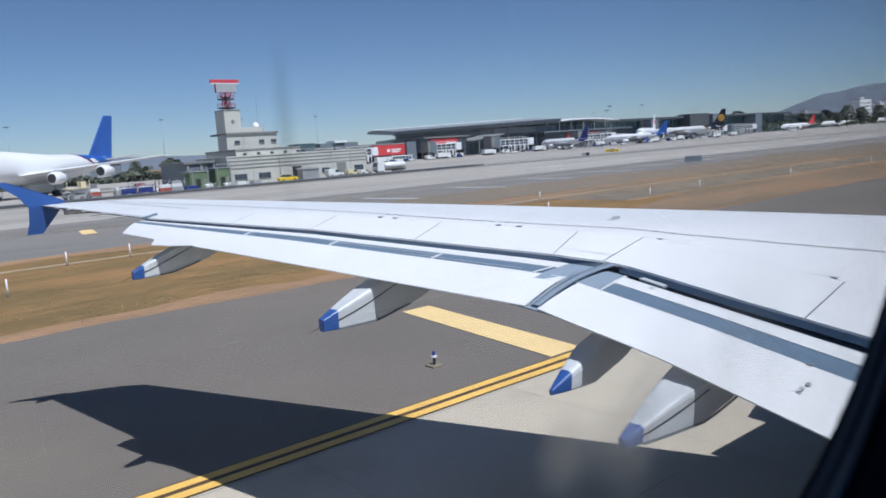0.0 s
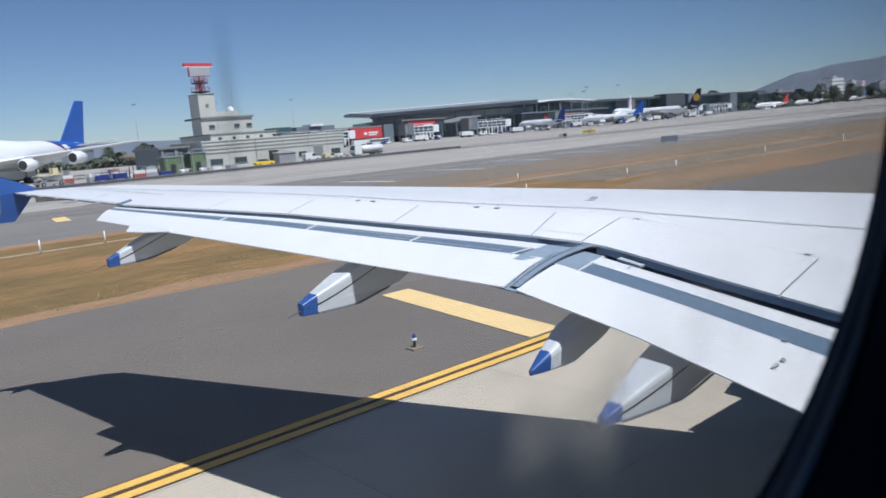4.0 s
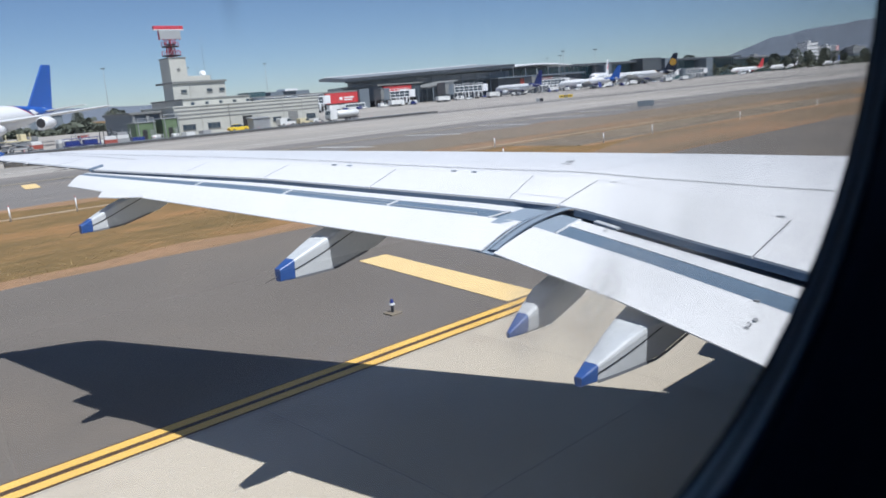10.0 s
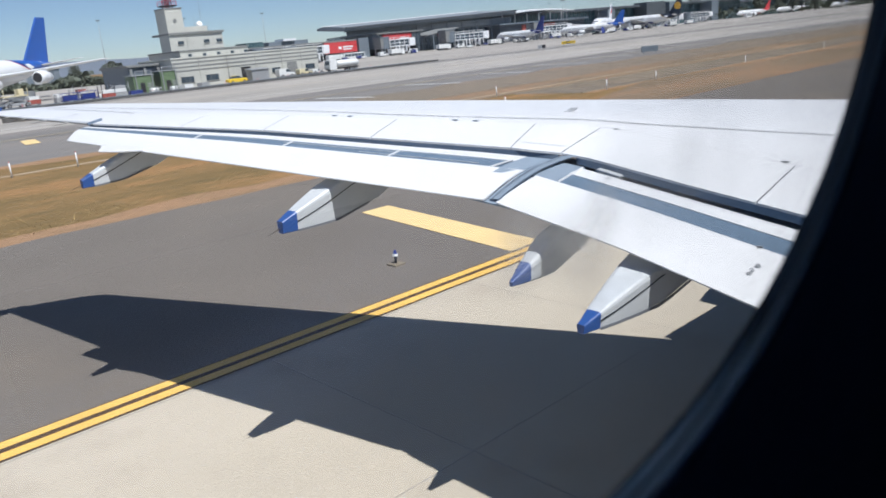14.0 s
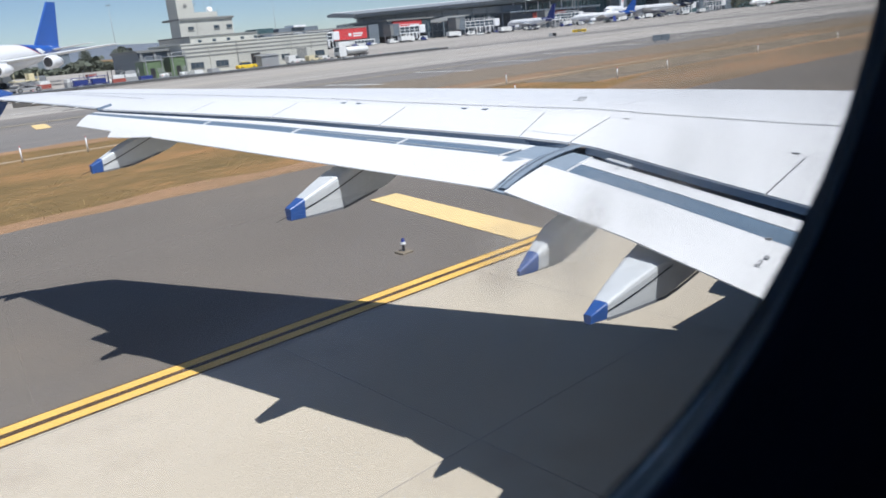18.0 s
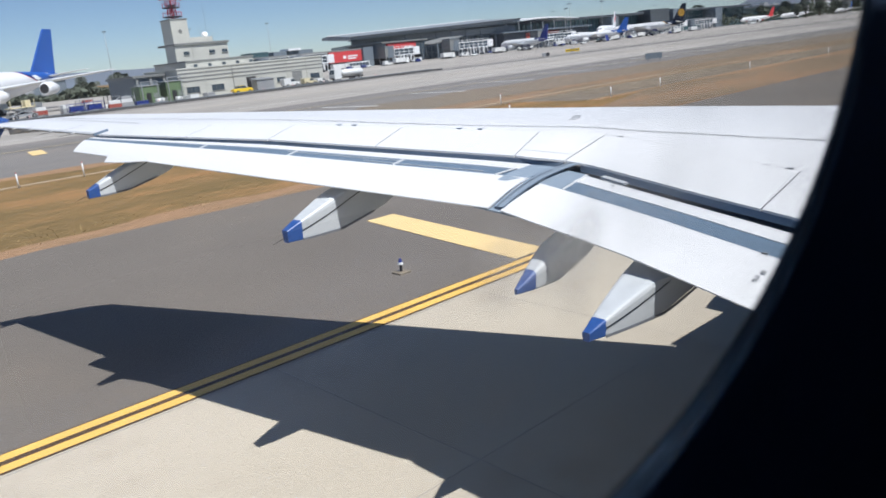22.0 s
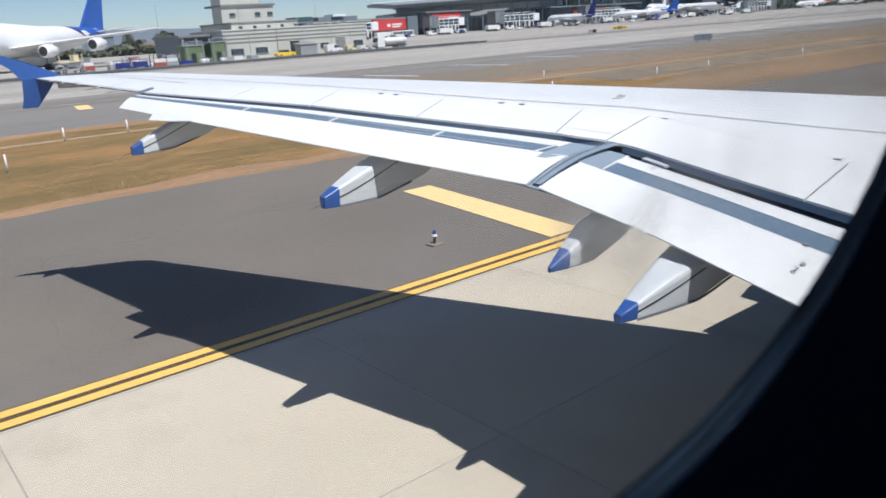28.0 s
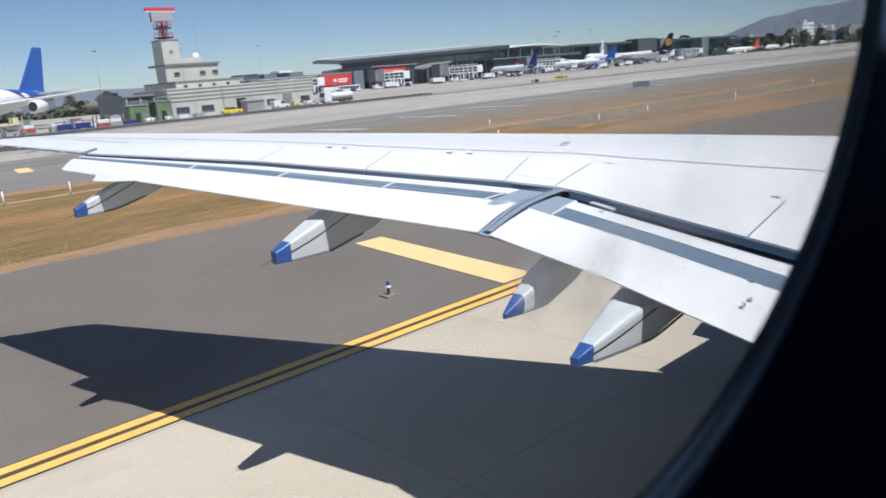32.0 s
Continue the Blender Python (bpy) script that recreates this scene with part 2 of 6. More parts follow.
# leaf green is lightened and greyed to carry the distance haze
M_LEAF = mat("far foliage greyed for haze", (0.095, 0.108, 0.08), 0.9, 0.35, 0.4)
M_BARK = mat("tree bark", (0.10, 0.075, 0.05), 0.9, 0.2, 2.0)
# haze of distance is put into the hill's bluish base colour
M_HILL = mat("hill blue-grey with haze in it", (0.14, 0.165, 0.205), 1.0, 0.15, 0.004)
M_FARBLD = mat("distant concrete blocks", (0.33, 0.34, 0.35), 0.9, 0.15, 0.02)
# darkness of the unlit cabin is put into lining, trim and seal colours
M_LINING = mat("cabin lining in unlit tone", (0.055, 0.085, 0.16), 0.5, 0.12, 3.0)
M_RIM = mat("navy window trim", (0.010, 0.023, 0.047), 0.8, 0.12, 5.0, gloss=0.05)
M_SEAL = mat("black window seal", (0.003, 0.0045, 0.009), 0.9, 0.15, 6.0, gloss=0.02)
M_RUST = mat("rust red roofing", (0.34, 0.08, 0.06), 0.8, 0.2, 0.3)
M_DUSTKERB = mat("dusty kerb concrete", (0.38, 0.30, 0.21), 0.95, 0.2, 0.6, 0.2, stain=(0.30, 0.20, 0.11), stain_scale=0.5, stain_at=0.5)
# the kerb's shadow line is put into its dark grey
M_KERB = mat("kerb concrete in shadow tone", (0.085, 0.085, 0.085), 0.9, 0.25, 0.5, stain=(0.16, 0.155, 0.145), stain_scale=0.3, stain_at=0.6)
M_CREAM = mat("cream painted cabin", (0.62, 0.55, 0.36), 0.7, 0.1, 0.5)

# ---- building helpers ----
def bm_new():
    return bmesh.new()


def quad_box(bm, lo, hi, bevel=0.0):
    xs, ys, zs = zip(lo, hi)
    v = [bm.verts.new((x, y, z)) for z in zs for y in ys for x in xs]
    faces = [bm.faces.new([v[i] for i in f]) for f in ((0, 2, 3, 1), (4, 5, 7, 6), (0, 1, 5, 4), (2, 6, 7, 3), (0, 4, 6, 2), (1, 3, 7, 5))]
    if bevel:
        bmesh.ops.bevel(bm, geom=list({e for f in faces for e in f.edges}), offset=bevel, segments=2, affect="EDGES", profile=0.5)
    return bm


def box(lo, hi, bevel=0.0):
    return quad_box(bm_new(), lo, hi, bevel)


def loft(bm, rings, close_ends=True, cyclic=True):
    made = [[bm.verts.new(p) for p in ring] for ring in rings]
    n = len(made[0])
    for a, b in zip(made, made[1:]):
        for i in range(n if cyclic else n - 1):
            j = (i + 1) % n
            bm.faces.new((a[i], a[j], b[j], b[i]))
    if close_ends and cyclic:
        bm.faces.new(list(reversed(made[0])))
        bm.faces.new(made[-1])
    return bm


def tube(bm, a, b, r, r2=None, n=8):
    a, b = Vector(a), Vector(b)
    w = (b - a).normalized()
    u = w.orthogonal().normalized()
    v = w.cross(u)
    r2 = r if r2 is None else r2
    ring = lambda c, q: [c + (u * math.cos(k * math.tau / n) + v * math.sin(k * math.tau / n)) * q for k in range(n)]
    return loft(bm, [ring(a, r), ring(b, r2)])


def beam(bm, a, b, w, h):
    """A square bar from a to b."""
    a, b = Vector(a), Vector(b)
    d = (b - a).normalized()
    side = d.cross(Vector((0, 0, 1)))
    side = side.normalized() if side.length > 1e-4 else Vector((1, 0, 0))
    up = side.cross(d)
    ring = lambda c: [c + side * sx * w / 2 + up * sz * h / 2 for sx, sz in ((-1, -1), (1, -1), (1, 1), (-1, 1))]
    return loft(bm, [ring(a), ring(b)])


def prism(bm, outline, along):
    """A flat outline, given as points, pushed along a vector."""
    a = [Vector(p) for p in outline]
    return loft(bm, [a, [p + Vector(along) for p in a]])


def mesh_of(name, bm, material, smooth=False):
    bmesh.ops.recalc_face_normals(bm, faces=bm.faces)
    me = bpy.data.meshes.new(name)
    bm.to_mesh(me)
    bm.free()
    for m in material if isinstance(material, (list, tuple)) else [material]:
        me.materials.append(m)
    if smooth:
        for p in me.polygons:
            p.use_smooth = True
    return me


def part(name, bm, material, parent=None, label="", smooth=False):
    ob = new(name, mesh_of(name, bm, material, smooth))
    if parent:
        ob.parent = parent
    if label:
        ob["label"] = label
    return ob


def thing(name, label, category, at=(0, 0, 0), turn=0.0, group="", kind=""):
    ob = new(name)
    ob.empty_display_size = 0.3
    ob.matrix_world = pose(*at, 0, 0, turn)
    return tagged(ob, label, category, group, kind)


def lerp(a, b, f):
    return a + (b - a) * f


def table(y, pts):
    """Piecewise linear reading of sorted (y, value) pairs."""
    if y <= pts[0][0]:
        return pts[0][1]
    for (a, va), (b, vb) in zip(pts, pts[1:]):
        if y <= b:
            return lerp(va, vb, (y - a) / (b - a))
    return pts[-1][1]

# ---- ground: one sheet in strips that run along the taxiway ----
GX = [-3000, -600, -150, -40] + [x * 2.0 for x in range(-19, 60)] + [130, 150, 180, 220, 280, 360, 480, 700, 1200, 3500]
DITCH = (46.0, 118.0)
# (y, z, ragged edge, material of the strip that begins here)
STRIPS = [(-3000, 0, 0, 0), (-60, 0, 0, 0), (10.95, 0, 0, 1), (24.6, 0, 0.5, 6), (26.2, 0, 1.3, 2), (33.2, 0, 0.8, 6), (34.7, 0.04, 0.05, 3), (35.6, -0.5, 0.2, 3), (40.0, -0.5, 0.2, 3),
          (40.95, 0.03, 0.05, 6), (42.6, 0, 0.7, 2), (46.6, 0, 1.5, 6), (48.6, 0, 0.8, 4), (80.0, 0, 0.5, 5), (128.0, 0, 0.0, 4), (141.0, 0, 0, 5), (420, 0, 0, 5), (900, 0, 0, 2), (4000, 0, 0, 2)]
bm = bm_new()
cols = []
for x in GX:
    col = []
    for k, (y, z, rag, _m) in enumerate(STRIPS):
        # the dry verge narrows and the far taxiway turns in ahead
        wob = rag * (noise.noise(Vector((x * 0.21, k * 7.3, 0))) + 0.6 * noise.noise(Vector((x * 0.9, k * 3.1, 5))))
        col.append(bm.verts.new((x, y + wob, z * max(0.0, min(1.0, (x - DITCH[0]) / 14, (DITCH[1] - x) / 14)))))
    cols.append(col)
for (xa, a), (xb, b) in zip(zip(GX, cols), zip(GX[1:], cols[1:])):
    for k in range(len(STRIPS) - 1):
        f = bm.faces.new((a[k], b[k], b[k + 1], a[k + 1]))
        dug = DITCH[0] <= xa and xb <= DITCH[1]
        f.material_index = 2 if STRIPS[k][3] in (3, 6) and 33 < STRIPS[k][0] < 41.5 and not dug else STRIPS[k][3]
ground = part("ground", bm, [M_CONCRETE, M_ASPHALT, M_GRASS, M_DITCH, M_ASPHALT_FAR, M_APRON, M_SOIL])
tagged(ground, "flat airfield of pale concrete, grey asphalt and dry grass", "ground", kind="structure")


def flat(name, outline, z, material, parent=None, label="", thick=0.006):
    return part(name, prism(bm_new(), [(x, y, z - thick) for x, y in outline], (0, 0, thick)), material, parent, label)


# taxiway edge: two yellow lines with a black gap and black rims
edge = thing("edge_line", "double yellow taxiway edge line with dark rims on grey pavement", "road marking", kind="structure")
for nm, y0, y1, m, z in (("black_border", 10.34, 10.98, M_BLACKMARK, 0.010), ("yellow_stripe", 10.38, 10.59, M_YELLOW, 0.016), ("yellow_stripe", 10.72, 10.93, M_YELLOW, 0.016)):
    bm = bm_new()
    prev = None
    for i in range(0, 161):
        x = -40 + i * 1.5
        w = 0.012 * noise.noise(Vector((x * 1.3, y0, 2)))
        cur = [bm.verts.new((x, y0 + w, z)), bm.verts.new((x, y1 + w, z))]
        if prev:
            bm.faces.new((prev[0], cur[0], cur[1], prev[1]))
        prev = cur
    part(nm, bm, m, edge)

# slanted yellow shoulder bars
bar_first = thing("shoulder_bar", "wide pale yellow slanted bar painted on the asphalt shoulder", "road marking", group="shoulder bars", kind="structure")
flat("paint", [(11.9, 11.05), (12.9, 11.05), (13.85, 17.7), (12.85, 17.7)], 0.014, M_PALEYELLOW, bar_first)
for k in (-1, 1, 2, 3):
    copy_thing(bar_first, pose(24.5 * k, 0, 0))
# pale cross bars on the far taxiway
mark = thing("runway_dash", "long thin white dash painted on far grey asphalt", "road marking", group="white dashes", kind="structure")
flat("paint", [(-4.4, -0.24), (4.4, -0.24), (4.4, 0.24), (-4.4, 0.24)], 0.03, M_WHITEMARK, mark)
mark.matrix_world = pose(32.0, 61.5, 0, 0, 0, 92)
for k in range(1, 23):
    x = 32.0 + 13.4 * k
    copy_thing(mark, pose(x, min(61.5 + 1.6 * k, 76), 0, 0, 0, 92 + (k % 3)))
block_mark = thing("yellow_block", "small yellow block painted on the far taxiway", "road marking", kind="structure")
flat("paint", [(16.7, 67.0), (17.8, 67.1), (16.9, 62.2), (15.8, 62.1)], 0.03, M_PALEYELLOW, block_mark)
# long curving guide lines across the apron
for k, (y0, bend, m) in enumerate(((86, 0.00022, M_WHITEMARK), (104, 0.00012, M_GUIDE), (121, 0.00008, M_WHITEMARK), (134, 0.0, M_WHITEMARK), (70, 0.0005, M_GUIDE))):
    bm = bm_new()
    prev = None
    for i in range(60):
        x = -60 + i * 9.0
        y = y0 - bend * (x - 60) ** 2
        cur = [bm.verts.new((x, y, 0.03)), bm.verts.new((x, y + 0.45, 0.03))]
        if prev:
            bm.faces.new((prev[0], cur[0], cur[1], prev[1]))
        prev = cur
    tagged(part("apron_guide_line", bm, m), "thin faded guide line painted across the far apron", "road marking", kind="structure")

# concrete slabs of the taxiway, beside the aircraft
slab_rng = random.Random(4)
slab_shapes = []
for k in range(3):
    slab_shapes.append(mesh_of("slab", box((0.008, 0.008, -0.02), (4.472, 4.472, 0.004), 0.008), M_CONCRETE))
pavement = thing("pavement", "pale concrete taxiway paved in large square slabs", "pavement", kind="structure")
bed = part("joint_bed", box((-22.3, -7.0, -0.03), (44.6, 10.30, 0.0012)), M_JOINT, pavement, "dark joint sealant between slabs")
for i in range(-5, 10):
    for j in range(-3, 4):
        y0 = 10.28 - 4.48 * (3 - j)
        if y0 + 4.48 > 10.35:
            continue
        s = new("slab", slab_shapes[slab_rng.randrange(3)])
        s.parent = pavement
        s.location = (i * 4.48 + 0.9, y0, 0.0)
tagged(bed, kind="stuff")

# ditch: struts across, low rails and marker posts
ditch = thing("drainage_ditch", "open drainage ditch with low concrete lips in dry grass", "ditch", kind="structure")
lip_me = mesh_of("lip_stone", box((0.02, -0.12, -0.05), (3.98, 0.12, 0.045), 0.02), M_STRUT)
for i in range(18):
    for y in (34.6, 41.05):
        w = new("lip_stone", lip_me)
        w.parent = ditch
        w.location = (DITCH[0] + i * 4.0, y, 0)
post_me = mesh_of("post", tube(bm_new(), (0, 0, 0), (0, 0, 0.75), 0.04, 0.035, 8), M_WHITE, True)
cap_me = mesh_of("cap", tube(bm_new(), (0, 0, 0.75), (0, 0, 0.81), 0.04, 0.02, 8), M_RED, True)
for i, (x, y) in enumerate([(5.6, 33.9), (9.8, 42.2), (16.5, 33.9), (26, 33.8), (37, 33.9), (48, 33.8), (55, 34.0), (70, 33.9), (88, 33.9), (13, 42.3), (33, 42.2), (45, 42.1)]):
    p = tagged(new("marker_post"), "short white marker post with red cap beside the ditch", "post", group="marker posts")
    p.location = (x, y, 0.0)
    for me in (post_me, cap_me):
        q = new(me.name, me)
        q.parent = p
kerb = thing("ditch_kerb", "low pale concrete kerb line in the grass beyond the ditch", "kerb", kind="structure")
kerb_me = mesh_of("kerb_stone", box((0.01, -0.16, -0.02), (1.98, 0.16, 0.05), 0.02), M_DUSTKERB)
for i in range(62):
    q = new("kerb_stone", kerb_me)
    q.parent = kerb
    q.location = (-22 + i * 2.0, 43.0, 0.0)
# bare brown earth between the far taxiway and the ditch, ragged at its rims
for ya, yb, xa, wide, m in ((47.6, 48.4, 22, 13.0, M_EARTH), (24.9, 25.2, 27, 8.9, M_REDEARTH), (41.3, 41.6, 20, 6.0, M_REDEARTH)):
    bm = bm_new()
    prev = None
    for i in range(90):
        x = xa + i * 3.2
        w = wide * min(1.0, i / 8) * (1 - 0.15 * i / 90)
        r0, r1 = noise.noise(Vector((x * 0.13, ya, 0))), noise.noise(Vector((x * 0.11, yb, 3)))
        y0, y1 = ya + 0.3 * r0, yb + w * (1 + (0.35 if wide > 10 else 0.02) * r1)
        cur = [bm.verts.new((x, lerp(y0, y1, q), 0.012)) for q in (0, 0.5, 1)]
        if prev:
            for q in (0, 1):
                bm.faces.new((prev[q], cur[q], cur[q + 1], prev[q + 1]))
        prev = cur
    tagged(part("earth_patch", bm, m), "bare brown earth strip beside the far taxiway", "ground", kind="structure")
# taxiway edge lights on the shoulder
lamp_first = thing("edge_light", "small blue taxiway edge light on a square pale base", "airfield light", (9.9, 12.6, 0), 0, "edge lights")
part("base_slab", box((-0.15, -0.15, -0.01), (0.15, 0.15, 0.04), 0.01), M_STRUT, lamp_first, "square pale concrete base")
part("stem", tube(bm_new(), (0, 0, 0.04), (0, 0, 0.20), 0.03, n=8), M_DARK, lamp_first)
head = part("head", tube(bm_new(), (0, 0, 0.20), (0, 0, 0.25), 0.065, 0.055, 12), M_WHITE, lamp_first, "white lamp collar")
part("lens", tube(bm_new(), (0, 0, 0.25), (0, 0, 0.33), 0.05, 0.025, 10), M_INDIGO, head, "dark blue lens")
for k in (1, 2, 3):
    copy_thing(lamp_first, pose(9.9 + 24.5 * k, 12.6, 0))
# guide curve and painted direction panel farther back along the taxiway
for off, wid, m, z in ((0, 0.9, M_BLACKMARK, 0.018), (-0.2, 0.16, M_YELLOW, 0.024), (0.2, 0.16, M_YELLOW, 0.024)):
    for sgn in (0, 1):
        bm = bm_new()
        prev = None
        for i in range(30):
            f = i / 29
            x, y = -101 + 14 * f, 1.5 + 7.5 * f + (8.0 * f * f * f if sgn else 0)
            cur = [bm.verts.new((x, y + off - wid / 2, z)), bm.verts.new((x, y + off + wid / 2, z))]
            if prev:
                bm.faces.new((prev[0], cur[0], cur[1], prev[1]))
            prev = cur
        tagged(part("curved_guide_line", bm, m), "yellow curved taxi guide line with dark rims", "road marking", kind="structure")
panel = thing("painted_sign", "yellow painted direction panel with dark bars on concrete", "road marking", kind="structure")
flat("yellow_field", [(-31, 5.2), (-25.5, 3.4), (-24.6, 6.0), (-30.1, 7.8)], 0.020, M_YELLOW, panel)
for k in range(2):
    flat("dark_bar", [(-30.2 + 0.3 * k, 5.75 + 0.9 * k), (-25.9 + 0.3 * k, 4.35 + 0.9 * k), (-25.8 + 0.3 * k, 4.65 + 0.9 * k), (-30.1 + 0.3 * k, 6.05 + 0.9 * k)], 0.026, M_BLACKMARK, panel)

# dry grass blades on the verges
g = random.Random(11)
verts, faces = [], []
for _ in range(8000):
    x = g.uniform(-8, 75) if g.random() < 0.75 else g.uniform(-8, 30)
    y = g.uniform(24.7, 34.5) if g.random() < 0.62 else g.uniform(41.2, 48.4)
    dens = noise.noise(Vector((x * 0.22, y * 0.5, 3)))
    if dens < -0.12 + 0.25 * (y < 27.5):
        continue
    h = g.uniform(0.03, 0.07) * (1 + 0.8 * dens)
    a = g.uniform(0, math.tau)
    dx, dy = math.cos(a) * 0.022, math.sin(a) * 0.022
    lx, ly = g.uniform(-0.22, 0.22), g.uniform(-0.22, 0.22)
    n = len(verts)
    verts += [(x - dx, y - dy, -0.02), (x + dx, y + dy, -0.02), (x + lx, y + ly, h)]
    faces.append((n, n + 1, n + 2))
me = bpy.data.meshes.new("dry_grass")
me.from_pydata(verts, [], faces)
me.materials.append(M_BLADE)
tagged(new("dry_grass", me), "sparse straw coloured dry grass on the verge", "grass", kind="stuff")

# ---- own aircraft: wing ----
LE_Z = [(0.0, 3.375), (3.5, 3.56), (8.62, 3.815), (14.4, 4.08), (15.3, 4.13)]
SP_X = [(0.0, 5.965), (4.40, 5.955), (4.62, 5.915), (5.0, 5.72), (8.2, 4.70), (11.2, 3.73), (15.2, 3.22)]
SP_Z = [(0.0, 2.62), (2.26, 2.998), (3.33, 3.178), (4.74, 3.434), (5.11, 3.49), (8.2, 3.75), (11.2, 3.92), (15.2, 4.11)]
FL_X = [(0.0, 4.72), (4.5, 4.74), (4.62, 4.76), (11.26, 3.37)]
FL_Z = [(0.0, 2.22), (2.04, 2.646), (3.36, 2.975), (4.54, 3.19), (11.26, 3.75)]


def le_x(y):
    if y <= 14.4:
        return 5.0 + 0.41 * (14.4 - y)
    f = (y - 14.4) / 0.85
    return 5.0 - 1.72 * f ** 1.5


def skin(y, f, lift=0.0):
    """Upper wing surface at span y, chord fraction f (0 leading edge, 1 spoiler edge)."""
    g_ = f * f * (1 - f) / 0.148 if f < 0.8 else 0.865 * (1 - f) / 0.2
    amp = table(y, [(0, 0.09), (5, 0.12), (9, 0.10), (12, 0.05), (15.2, 0.0)])
    nose = -0.10 * max(0.0, 1 - f / 0.06) ** 2
    return Vector((lerp(le_x(y), table(y, SP_X), f), y, lerp(table(y, LE_Z), table(y, SP_Z), f) + amp * g_ + nose + lift))


def belly(y, f):
    c = le_x(y) - table(y, SP_X)
    p = skin(y, f)
    p.z -= 0.02 + c * 0.115 * (f ** 0.5) * (1 - f) * 2.2 + 0.10 * f * (1 - f) - min(0.0, -0.1 * max(0.0, 1 - f / 0.06) ** 2)
    return p


aircraft = thing("airliner_wing_and_cabin", "white airliner wing with extended flaps and blue tips on its fuselage", "aircraft")
FR = [0, 0.012, 0.03, 0.06, 0.11, 0.18, 0.27, 0.38, 0.5, 0.62, 0.72, 0.80, 0.87, 0.93, 1.0]
YS = [-0.6, 0.2, 1.0, 1.8, 2.6, 3.4, 4.0, 4.4, 4.62, 4.74, 4.87, 5.0, 5.11, 5.5, 6, 7, 8, 9, 10, 11.2, 12.2, 13.2, 14.0, 14.4, 14.7, 14.95, 15.15]
bm = bm_new()
rings = []
for y in YS:
    rings.append([skin(y, f) for f in FR] + [belly(y, f) for f in reversed(FR[:-1])])
loft(bm, rings)
bm.normal_update()
bmesh.ops.recalc_face_normals(bm, faces=bm.faces)
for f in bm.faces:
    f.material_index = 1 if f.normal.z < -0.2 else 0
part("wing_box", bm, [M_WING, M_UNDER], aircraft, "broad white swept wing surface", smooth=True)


def ribbon(name, path, width, material, lift=0.006, parent=aircraft, label=""):
    """A flat strip along a path of (y, f) on the wing's skin."""
    bm = bm_new()
    prev = None
    for i, (y, f) in enumerate(path):
        p = skin(y, f, lift)
        y2, f2 = path[min(i + 1, len(path) - 1)]
        y1, f1 = path[max(i - 1, 0)]
        d = (skin(y2, f2) - skin(y1, f1)).normalized()
        s = d.cross(Vector((0, 0, 1))).normalized() * width / 2
        cur = [bm.verts.new(p - s), bm.verts.new(p + s)]
        if prev:
            bm.faces.new((prev[0], cur[0], cur[1], prev[1]))
        prev = cur
    return part(name, bm, material, parent, label)


def front_f(y):
    """Chord fraction of the spoilers' front edge."""
    c = le_x(y) - table(y, SP_X)
    return 1 - table(y, [(0, 0.80), (3, 0.72), (5, 0.66), (8, 0.56), (11, 0.48)]) / c


ys_long = [0.0 + 0.25 * i for i in range(60)]
def line_f(y, x):
    """Chord fraction at which a straight line in plan crosses span y."""
    return (le_x(y) - x) / (le_x(y) - table(y, SP_X))


SEAM_X = [(0.0, 8.90), (2.92, 7.62), (4.09, 7.10), (5.35, 6.52), (6.34, 6.14), (7.39, 5.78), (8.74, 5.40), (10.5, 5.02), (14.75, 4.20)]
ribbon("long_seam", [(y, line_f(y, table(y, SEAM_X))) for y in ys_long], 0.017, M_SEAM, 0.007, label="thin dark panel seam")
ribbon("panel_seam", [(y, 0.955) for y in (4.70, 4.86, 5.0, 5.16)], 0.005, M_GAP, 0.0165)
ribbon("aileron_seam", [(y, lerp(0.74, 0.52, (y - 11.3) / 3.6)) for y in [11.3 + 0.3 * i for i in range(13)]], 0.014, M_SEAM, label="thin dark hinge seam")
for y in (12.4, 13.6):
    ribbon("panel_seam", [(y + 0.1 * (1 - k / 4), lerp(0.8, 1.0, k / 4)) for k in range(5)], 0.012, M_SEAM)
for y, f0, f1 in ((4.9, 0.05, 0.6), (9.2, 0.05, 0.62), (12.2, 0.05, 0.6)):
    ribbon("skin_seam", [(y + 0.0 * k, lerp(f0, f1, k / 8)) for k in range(9)], 0.006, mat("faint seam", (0.56, 0.565, 0.575), 0.5), label="faint skin panel seam")

ribbon("spoiler_front_seam", [(y, front_f(y)) for y in [1.3 + 0.2 * i for i in range(18)]], 0.012, mat("weathered sealant", (0.36, 0.36, 0.37), 0.6, 0.35, 6.0), 0.017, label="weathered grey sealant line")
